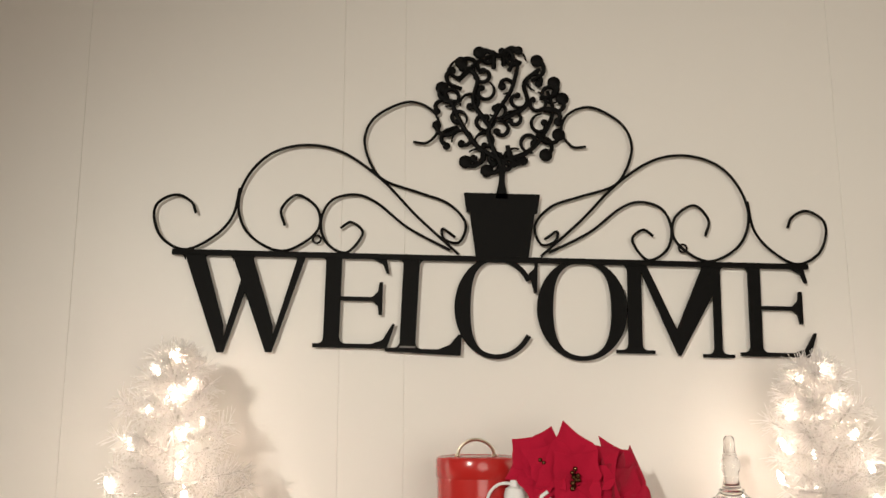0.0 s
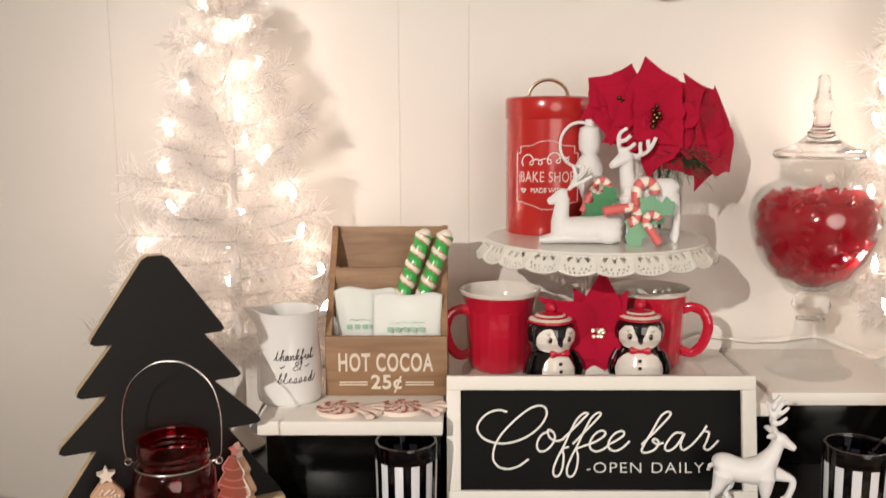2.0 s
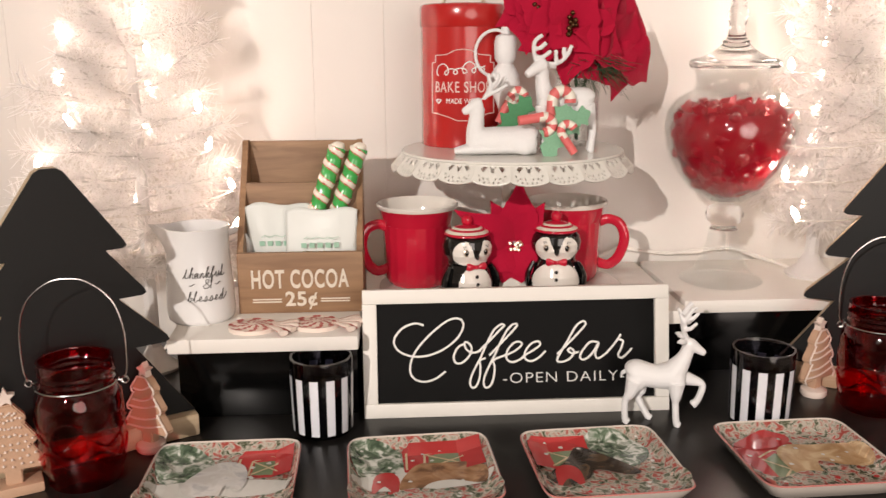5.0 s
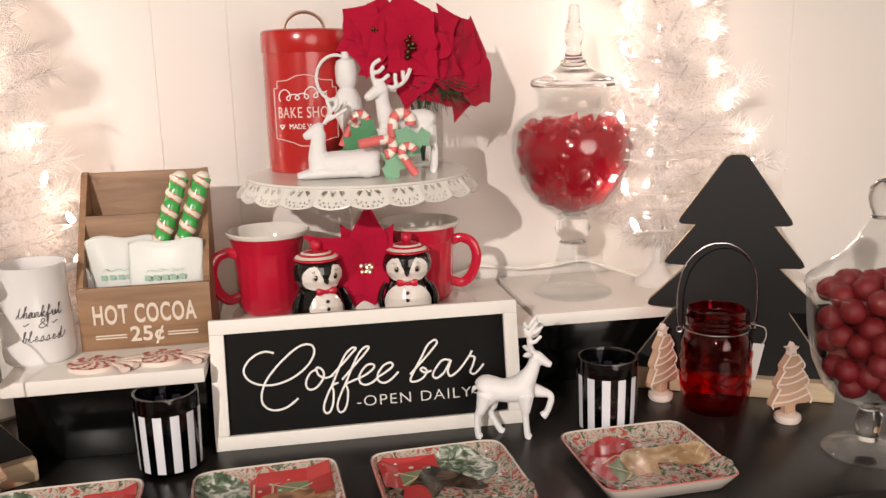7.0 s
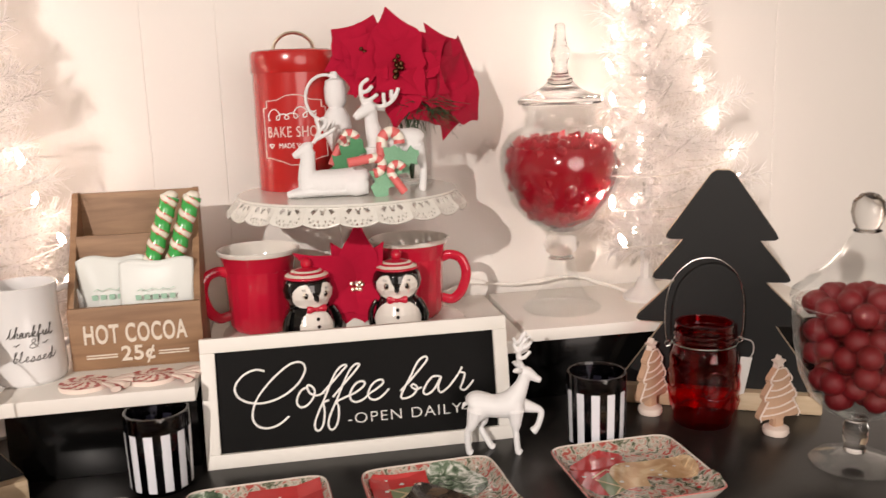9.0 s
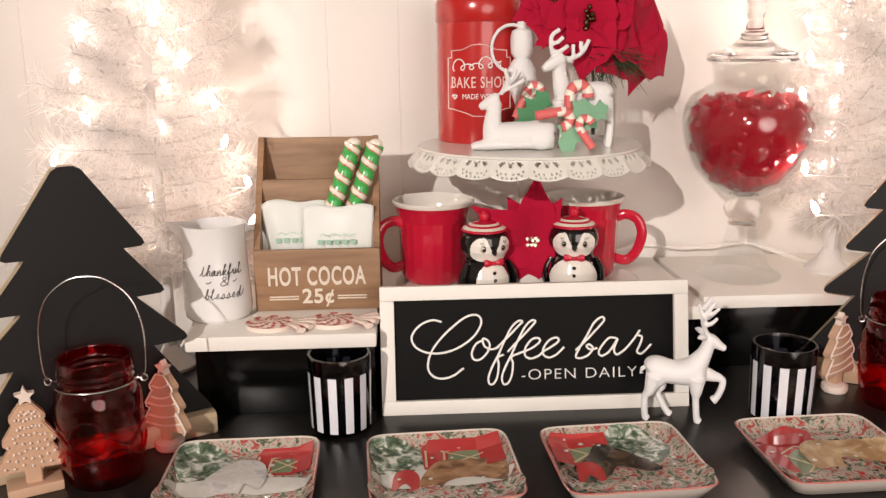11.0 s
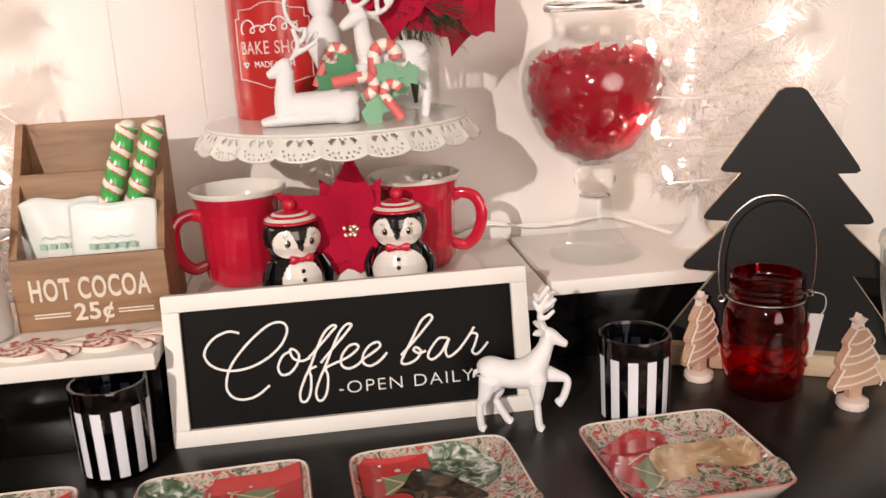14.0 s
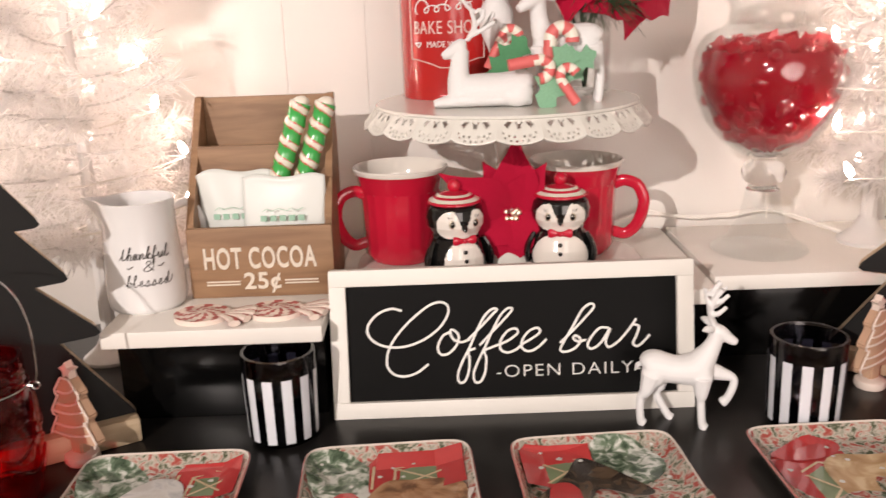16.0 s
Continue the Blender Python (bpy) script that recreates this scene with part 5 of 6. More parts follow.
def poinsettia_pick():
    f = thing("poinsettia_pick", pose(0.180, 1.148, SHELF + 0.0085), "single red velvet poinsettia between the mugs", "flower")
    for d, ln, w in (((0.05, -0.15, 1), 0.068, 0.021), ((-1, -0.35, 0.62), 0.075, 0.019), ((0.5, -0.2, 0.75), 0.052, 0.018), ((-0.15, -0.3, -1), 0.054, 0.024), ((0.55, -0.35, -0.8), 0.050, 0.021), ((-0.7, -0.3, -0.5), 0.048, 0.02), ((-0.45, 0.1, 0.8), 0.05, 0.017)):
        bm = bmesh.new()
        petal(bm, (0.0, -0.014, 0.060), d, (0, -1, 0.1), ln * 1.16, w * 1.12, -0.12, lobes=0.08)
        part("petal", bm, M_PETAL, f)
    bm = bmesh.new()
    rng = random.Random(9)
    for k in range(10):
        ball(bm, (rng.uniform(-0.008, 0.008), -0.020 - rng.uniform(0, 0.004), 0.059 + rng.uniform(-0.006, 0.007)), 0.003, sub=1)
    part("stamens", bm, M_BRASS, f, "gold bead flower centre")
    bm = bmesh.new()
    tube(bm, [(0, -0.008, 0.06), (0.002, 0.0, 0.03), (0, 0, 0.0)], 0.0016, 6)
    part("stem", bm, M_GREEN, f)


poinsettia_vase()
poinsettia_pick()

# ---- cake stand ----


def cake_stand():
    s = thing("cake_stand", pose(0.176, 1.143, SHELF + 0.0085), "white metal cake stand with a lacy scalloped rim", "cake stand")
    zt = 0.172
    bm = bmesh.new()
    lathe(bm, [(0, zt - 0.005), (0.126, zt - 0.005), (0.129, zt - 0.002), (0.128, zt), (0, zt)], 96)
    part("plate", bm, M_LACE, s)
    bm = bmesh.new()
    scallops, per, rows = 22, 24, 12
    n = scallops * per
    grid = []
    for j in range(rows + 1):
        v = j / rows
        ring = []
        for i in range(n):
            a = 2 * math.pi * i / n
            drop = 0.0165 + 0.0050 * abs(math.sin(scallops * a / 2)) ** 0.6
            r = 0.126 + 0.015 * v
            ring.append(bm.verts.new((r * math.cos(a), r * math.sin(a), zt - 0.001 - drop * v)))
        grid.append(ring)
    # an arch with three drops over two rows of pin holes, once in each scallop
    pierced = {2: (5, 6, 7, 10, 13, 16, 17, 18), 3: (4, 5, 6, 11, 12, 17, 18, 19), 4: (5, 11, 12, 18), 7: (3, 20), 8: (6, 9, 14, 17), 9: (4, 19), 10: (7, 10, 13, 16)}
    for j in range(rows):
        for i in range(n):
            if i % per not in pierced.get(j, ()):
                bm.faces.new((grid[j][i], grid[j + 1][i], grid[j + 1][(i + 1) % n], grid[j][(i + 1) % n]))
    rim = part("lace_rim", bm, M_LACE, s, "pierced scalloped rim")
    sol = rim.modifiers.new("thickness", "SOLIDIFY")
    sol.thickness = 0.0014
    bm = bmesh.new()
    lathe(bm, [(0, 0.002), (0.034, 0.0), (0.036, 0.004), (0.030, 0.012), (0.014, 0.030), (0.011, 0.060), (0.013, 0.085), (0.010, 0.11), (0.015, 0.145), (0.032, zt - 0.005)], 40)
    part("pedestal", bm, M_LACE, s)
    return SHELF + 0.0085 + zt


STAND = cake_stand()


def canister():
    c = thing("red_canister", pose(0.124, 1.196, STAND), "red bake shop tin canister with a handled lid", "canister")
    R = 0.0505
    bm = bmesh.new()
    lathe(bm, [(0, 0.0), (R - 0.001, 0.0), (R, 0.001), (R, 0.142), (R - 0.002, 0.1425)], 64)
    part("tin", bm, M_REDTIN, c)
    bm = bmesh.new()
    lathe(bm, [(R + 0.0006, 0.138), (R + 0.0014, 0.139), (R + 0.0014, 0.160), (R, 0.163), (R - 0.004, 0.1645), (R - 0.006, 0.1635), (0, 0.1635)], 64)
    lid = part("lid", bm, M_REDTIN, c)
    bm = bmesh.new()
    tube(bm, spline([(-0.024, 0, 0.164), (-0.021, 0, 0.174), (-0.012, 0, 0.182), (0, 0, 0.185), (0.012, 0, 0.182), (0.021, 0, 0.174), (0.024, 0, 0.164)], 5), 0.0021, 8)
    for s in (-1, 1):
        ball(bm, (s * 0.024, 0, 0.1645), 0.004, sub=2, scale=(1, 1, 0.6))
    part("handle", bm, M_BRASS, lid, "pale brass loop handle")

    def wrap(x, z, lift=0.0006):
        a = x / 0.0465 - math.pi / 2 - 0.10
        return ((R + lift) * math.cos(a), (R + lift) * math.sin(a), z)

    bm = bmesh.new()
    frame_pts = [(-0.036, 0.040), (-0.036, 0.098), (-0.031, 0.098), (-0.031, 0.106), (-0.018, 0.107), (-0.008, 0.112), (0, 0.113), (0.008, 0.112), (0.018, 0.107), (0.031, 0.106), (0.031, 0.098), (0.036, 0.098), (0.036, 0.040), (0.030, 0.040), (0.015, 0.036), (0.006, 0.032), (-0.006, 0.032), (-0.015, 0.036), (-0.030, 0.040)]
    dense = []
    for p, q in zip(frame_pts, frame_pts[1:] + frame_pts[:1]):
        for k in range(4):
            dense.append(wrap(p[0] + (q[0] - p[0]) * k / 4, p[1] + (q[1] - p[1]) * k / 4))
    tube(bm, dense, 0.0006, 5, closed=True)
    part("label_outline", bm, M_LABEL, c)
    bm = bmesh.new()
    flow = [0.62 * k - 0.9 * math.sin(1.9 * k) for k in np.linspace(0, 18, 110)]
    rise = [(1.5 if k < 22 or 58 < k < 76 else 0.75) * (1 - math.cos(1.9 * q)) for k, q in enumerate(np.linspace(0, 18, 110))]
    tube(bm, [wrap(-0.027 + 0.0047 * u, 0.0835 + 0.0042 * h + 0.0004 * u, 0.0007) for u, h in zip(flow, rise)], 0.0007, 5)
    part("script_bar", bm, M_CHALKWHITE, c)

    def bent(name, text, h, w, z, material, spacing=1.0):
        ob = lettering(name, text, h, w, material, c, pose(0, 0, 0), spacing=spacing)
        for v in ob.data.vertices:
            out = 0.0007 if v.co.y < 0 else 0.0
            v.co = Vector(wrap(v.co.x, v.co.z + z, out))

    bent("label_lettering", "BAKE SHOP", 0.0125, 0.062, 0.0705, M_LABEL, 1.1)
    bent("small_lettering", "MADE WITH", 0.0058, 0.036, 0.0545, M_CHALKWHITE)
    bm = bmesh.new()
    line = [wrap(-0.027 + 0.003 * math.sin(t) ** 3, 0.0545 + 0.0022 * math.cos(t) - 0.0009 * math.cos(2 * t), 0.0008) for t in np.linspace(0, 6.2, 16)]
    tube(bm, line, 0.0008, 4, closed=True)
    part("heart", bm, M_CHALKWHITE, c)


canister()


def merge_figure(ob, voxel=0.0009):
    r = ob.modifiers.new("blend", "REMESH")
    r.mode, r.voxel_size, r.use_smooth_shade = "VOXEL", voxel, True
    s = ob.modifiers.new("soften", "SMOOTH")
    s.factor, s.iterations = 0.5, 10


def antlers(bm, root, lean, size, thick, tilt=0.0):
    r = Vector(root)
    for s in (-1, 1):
        def P(a, b, c):
            return r + Vector((a * size + tilt * c * size, s * b * size * lean, c * size))
        tube(bm, spline([P(0, 0.05, 0), P(-0.15, 0.25, 0.35), P(-0.10, 0.40, 0.75), P(0.10, 0.42, 1.05)], 5), [thick] * 16, 6)
        for a0, a1, c0, c1 in ((-0.14, 0.22, 0.38, 0.62), (-0.10, 0.26, 0.68, 0.92), (-0.10, -0.30, 0.55, 0.88)):
            tube(bm, [P(a0, 0.34, c0), P((a0 + a1) / 2, 0.42, (c0 + c1) / 2 - 0.05), P(a1, 0.40, c1)], [thick, thick * 0.9, thick * 0.7], 6)


def prancing_deer():
    """White deer stepping along +x."""
    bm = bmesh.new()
    tube(bm, spline([(-0.034, 0, 0.052), (-0.027, 0, 0.056), (-0.006, 0, 0.053), (0.014, 0, 0.056), (0.023, 0, 0.063)], 6),
         [0.0050, 0.0085, 0.0110, 0.0127, 0.0137, 0.0143, 0.0145, 0.0144, 0.0141, 0.0137, 0.0133, 0.0131, 0.0131, 0.0134, 0.0140, 0.0146, 0.0150, 0.0152, 0.0150, 0.0145, 0.0138, 0.0128, 0.0116, 0.0100, 0.008], 18)
    tube(bm, spline([(0.014, 0, 0.058), (0.022, 0, 0.070), (0.027, 0, 0.080), (0.030, 0, 0.090)], 5), [0.0140, 0.0135, 0.0128, 0.0120, 0.0112, 0.0104, 0.0097, 0.0091, 0.0086, 0.0082, 0.0079, 0.0076, 0.0074, 0.0073, 0.0072, 0.0072], 14)
    tube(bm, spline([(0.026, 0, 0.092), (0.034, 0, 0.090), (0.042, 0, 0.085), (0.048, 0, 0.082)], 4), [0.0060, 0.0072, 0.0076, 0.0074, 0.0068, 0.0061, 0.0055, 0.0050, 0.0046, 0.0043, 0.0040, 0.0036, 0.0028], 12)
    for sd in (-1, 1):
        tube(bm, spline([(0.026, sd * 0.005, 0.095), (0.020, sd * 0.012, 0.098), (0.015, sd * 0.017, 0.098)], 4), [0.002, 0.0028, 0.0034, 0.0036, 0.0034, 0.0030, 0.0022, 0.0014, 0.0008], 8)
        ball(bm, (-0.026, sd * 0.006, 0.050), 0.0115, sub=3, scale=(1, 0.8, 1.15))
        ball(bm, (0.017, sd * 0.006, 0.052), 0.0105, sub=3, scale=(1, 0.8, 1.2))
    antlers(bm, (0.028, 0, 0.096), 0.7, 0.037, 0.0029)
    tube(bm, [(-0.036, 0, 0.058), (-0.042, 0, 0.055), (-0.044, 0, 0.049)], [0.003, 0.0028, 0.001], 6)
    legs = (((-0.028, -0.007, 0.050), (-0.033, -0.008, 0.034), (-0.038, -0.008, 0.025), (-0.037, -0.008, 0.004), (-0.034, -0.008, 0.0)),
            ((-0.024, 0.007, 0.050), (-0.020, 0.008, 0.034), (-0.023, 0.008, 0.024), (-0.012, 0.008, 0.004), (-0.008, 0.008, 0.0)),
            ((0.018, -0.007, 0.050), (0.018, -0.008, 0.034), (0.018, -0.008, 0.025), (0.020, -0.008, 0.004), (0.023, -0.008, 0.0)),
            ((0.020, 0.007, 0.052), (0.036, 0.008, 0.048), (0.048, 0.008, 0.043), (0.044, 0.008, 0.026), (0.038, 0.008, 0.019)))
    for l in legs:
        tube(bm, spline(l, 5), [max(0.0040, 0.0108 - 0.0068 * min(1, (k / 9) ** 0.8)) + (0.0010 if k > 17 else 0) for k in range(21)], 10)
    for v in bm.verts:
        v.co.x *= 0.94
        v.co.z *= 0.985
    ob = solid("prancing_deer", bm, M_MATTEWHITE, pose(0.318, 0.992, TOP, rz=-14), "matte white deer figurine with raised foreleg", "figurine")
    merge_figure(ob, 0.0008)


prancing_deer()


def stand_deer():
    bm = bmesh.new()
    tube(bm, spline([(0.036, 0, 0.052), (0.028, 0, 0.058), (0.008, 0, 0.058), (-0.014, 0, 0.056)], 6), [0.006, 0.0098, 0.0120, 0.0131, 0.0137, 0.0139, 0.0138, 0.0135, 0.0132, 0.0130, 0.0130, 0.0131, 0.0133, 0.0136, 0.0138, 0.0138, 0.0134, 0.0124, 0.0100], 18)
    tube(bm, spline([(-0.008, 0, 0.056), (-0.014, 0, 0.066), (-0.017, 0, 0.078), (-0.018, -0.002, 0.092)], 5), [0.0140, 0.0136, 0.0130, 0.0122, 0.0114, 0.0106, 0.0099, 0.0093, 0.0088, 0.0084, 0.0081, 0.0079, 0.0078, 0.0077, 0.0077, 0.0076], 14)
    tube(bm, spline([(-0.014, -0.001, 0.097), (-0.022, -0.004, 0.094), (-0.031, -0.007, 0.089), (-0.037, -0.009, 0.085)], 4), [0.0062, 0.0080, 0.0086, 0.0085, 0.0080, 0.0073, 0.0066, 0.0060, 0.0055, 0.0050, 0.0046, 0.0042, 0.0032], 12)
    tube(bm, [(-0.014, 0.004, 0.096), (-0.006, 0.008, 0.095), (0.000, 0.010, 0.092)], [0.003, 0.0038, 0.0014], 8)
    for line in (((-0.025, -0.004, 0.099), (-0.0285, -0.007, 0.112), (-0.027, -0.008, 0.122), (-0.019, -0.008, 0.128)), ((-0.028, -0.007, 0.113), (-0.021, -0.008, 0.1145), (-0.015, -0.008, 0.120)), ((-0.026, -0.005, 0.104), (-0.018, -0.007, 0.105), (-0.0095, -0.008, 0.111)),
                 ((-0.014, 0.004, 0.098), (-0.001, 0.007, 0.097), (0.010, 0.008, 0.104), (0.0165, 0.008, 0.117)), ((0.000, 0.006, 0.098), (-0.0015, 0.007, 0.105), (-0.001, 0.007, 0.112)), ((0.009, 0.007, 0.103), (0.0075, 0.008, 0.109), (0.008, 0.008, 0.115))):
        tube(bm, spline(line, 5), 0.0025, 8)
    for sd in (-1, 1):
        ball(bm, (0.028, sd * 0.006, 0.050), 0.0115, sub=3, scale=(1, 0.8, 1.25))
        ball(bm, (-0.012, sd * 0.006, 0.052), 0.0105, sub=3, scale=(1, 0.8, 1.25))
    for xx, yy in ((-0.016, -0.007), (-0.012, 0.007), (0.031, -0.007), (0.033, 0.007)):
        back = 0.005 if xx > 0 else 0
        tube(bm, spline([(xx, yy, 0.052), (xx + back, yy, 0.036), (xx + back * 1.6, yy, 0.028), (xx + back * 1.3, yy, 0.004), (xx + back * 1.3 - 0.002, yy, 0.0)], 4), [max(0.0042, 0.0105 - 0.0065 * min(1, k / 7)) for k in range(17)], 10)
    ob = solid("standing_deer", bm, M_GLITTER, pose(0.221, 1.104, STAND), "white glittered standing deer on the cake stand", "figurine")
    merge_figure(ob, 0.0008)
    bm = bmesh.new()
    tube(bm, spline([(0.040, 0, 0.012), (0.031, 0, 0.0165), (0.008, 0, 0.0155), (-0.022, 0, 0.0155)], 6), [0.008, 0.0115, 0.0140, 0.0152, 0.0158, 0.0160, 0.0159, 0.0156, 0.0152, 0.0150, 0.0149, 0.0149, 0.0150, 0.0151, 0.0151, 0.0149, 0.0144, 0.0134, 0.011], 18, flat=1.1, up=(0, 1, 0))
    tube(bm, spline([(-0.020, 0, 0.012), (-0.0235, 0, 0.026), (-0.0225, 0, 0.040), (-0.021, 0, 0.052)], 5), [0.0150, 0.0142, 0.0133, 0.0124, 0.0115, 0.0107, 0.0100, 0.0094, 0.0090, 0.0087, 0.0084, 0.0082, 0.0080, 0.0079, 0.0078, 0.0077], 14)
    tube(bm, spline([(-0.016, 0, 0.055), (-0.024, 0, 0.053), (-0.032, 0, 0.049), (-0.038, 0, 0.046)], 4), [0.0060, 0.0077, 0.0082, 0.0081, 0.0076, 0.0070, 0.0063, 0.0057, 0.0052, 0.0048, 0.0044, 0.0040, 0.0030], 12)
    for sd in (-1, 1):
        top = 0.004 * sd
        for line in (((-0.015, 0.4 * top, 0.060), (-0.008, top * 1.5, 0.072), (-0.007 + top, top * 2, 0.088)), ((-0.012, top, 0.064), (0.000, top * 1.6, 0.070), (0.010, top * 1.8, 0.080 + top)), ((-0.009, top * 1.2, 0.072), (-0.001, top * 1.6, 0.080), (0.000, top * 1.6, 0.088))):
            tube(bm, spline(line, 5), 0.0024, 8)
        ball(bm, (0.029, sd * 0.010, 0.0125), 0.0125, sub=3, scale=(1.2, 0.7, 1.0))
    # folded legs run into a low foot along the base
    tube(bm, spline([(-0.047, 0, 0.0038), (-0.030, 0, 0.0060), (-0.010, 0, 0.0070), (0.020, 0, 0.0070), (0.043, 0, 0.0060)], 4), [0.0036, 0.0044, 0.0052, 0.0058, 0.0062, 0.0065, 0.0067, 0.0068, 0.0068, 0.0068, 0.0068, 0.0068, 0.0068, 0.0068, 0.0066, 0.0062, 0.0056], 12, flat=2.2, up=(0, 1, 0))
    ob = solid("lying_deer", bm, M_GLITTER, pose(0.152, 1.088, STAND, rz=-2), "white glittered lying deer on the cake stand", "figurine")
    merge_figure(ob, 0.0008)


stand_deer()


def bead_ornament():
    s = thing("snow_figure_ornament", pose(0.168, 1.148, STAND), "white stacked ball ornament with a hanging ring", "ornament")
    bm = bmesh.new()
    lathe(bm, [(0, 0.0), (0.012, 0.0), (0.013, 0.004), (0.008, 0.02), (0.007, 0.044), (0.0115, 0.056), (0.0155, 0.064), (0.0172, 0.074), (0.0160, 0.085), (0.0110, 0.0935), (0.0085, 0.0965), (0.0122, 0.102), (0.0130, 0.110), (0.0130, 0.120), (0.0112, 0.1275), (0.0055, 0.1300), (0.0055, 0.136), (0.0045, 0.1375), (0, 0.1375)], 28)
    part("body", bm, M_GLITTER, s)
    bm = bmesh.new()
    tube(bm, [(-0.012 + 0.023 * math.cos(a), -0.004, 0.108 + 0.026 * math.sin(a)) for a in np.linspace(0.9, 5.6, 26)], 0.0019, 8)
    part("ring", bm, M_GLITTER, s)


bead_ornament()


def candy_cane(m, label, size=1.0):
    bm = bmesh.new()
    pts = [(0, 0, 0.0), (0, 0, 0.026)] + [(0.008 - 0.008 * math.cos(a), 0, 0.026 + 0.009 * math.sin(a)) for a in np.linspace(0.3, 3.3, 7)]
    line = spline(pts, 4)
    tube(bm, [Vector(p) * size for p in line], 0.0051 * size, 10, stripes=lambda i, k: int((i + 0.35 * k) // 5) % 2, caps=True)
    return solid("candy_cane", bm, [M_CORAL, M_STICKWHITE], m, label, "ornament", group="clay candy canes")


def holly(m, size, felt):
    """A spiny felt leaf, tip along +z."""
    bm = bmesh.new()
    side = []
    for k in range(13):
        u = k / 12
        w = 0.0165 * math.sin(math.pi * (0.06 + 0.90 * u)) ** 0.7
        side.append(((w * (1.30 if k % 3 == 1 else 0.62 if k % 3 == 0 else 0.86)) * size, (-0.030 + 0.060 * u + (0.003 if k % 3 == 1 else 0)) * size))
    pts = side + [(-0.9 * x, z + 0.0015) for x, z in reversed(side)]
    prism(bm, pts, 0.003)
    solid("holly_leaf", bm, felt, m, "green felt holly leaf beside the candy canes", "ornament", group="holly leaves", smooth=False)


holly(pose(0.174, 1.109, 1.118, -4, 40, 0), 0.95, M_HOLLY)
holly(pose(0.2135, 1.066, 1.1065, -6, 24, 0), 1.0, M_HOLLYPALE)
holly(pose(0.2275, 1.070, 1.1165, -6, 68, 0), 0.85, M_HOLLYPALE)
candy_cane(pose(0.211, 1.083, 1.106, -4, 2, 0), "red and white clay candy cane against the deer", 1.25)
candy_cane(pose(0.172, 1.0635, 1.119, -4, 82, 0), "red and white clay candy cane on the stand", 1.05)
candy_cane(pose(0.232, 1.056, STAND + 0.004, -8, -34, 0), "red and white clay candy cane on the stand", 0.9)
candy_cane(pose(0.158, 1.122, 1.112, -4, 25, 0), "red and white clay candy cane on the stand", 1.0)
candy_cane(pose(0.184, 1.124, 1.112, -4, -25, 0), "red and white clay candy cane on the stand", 1.0)

# ---- cocoa box ----


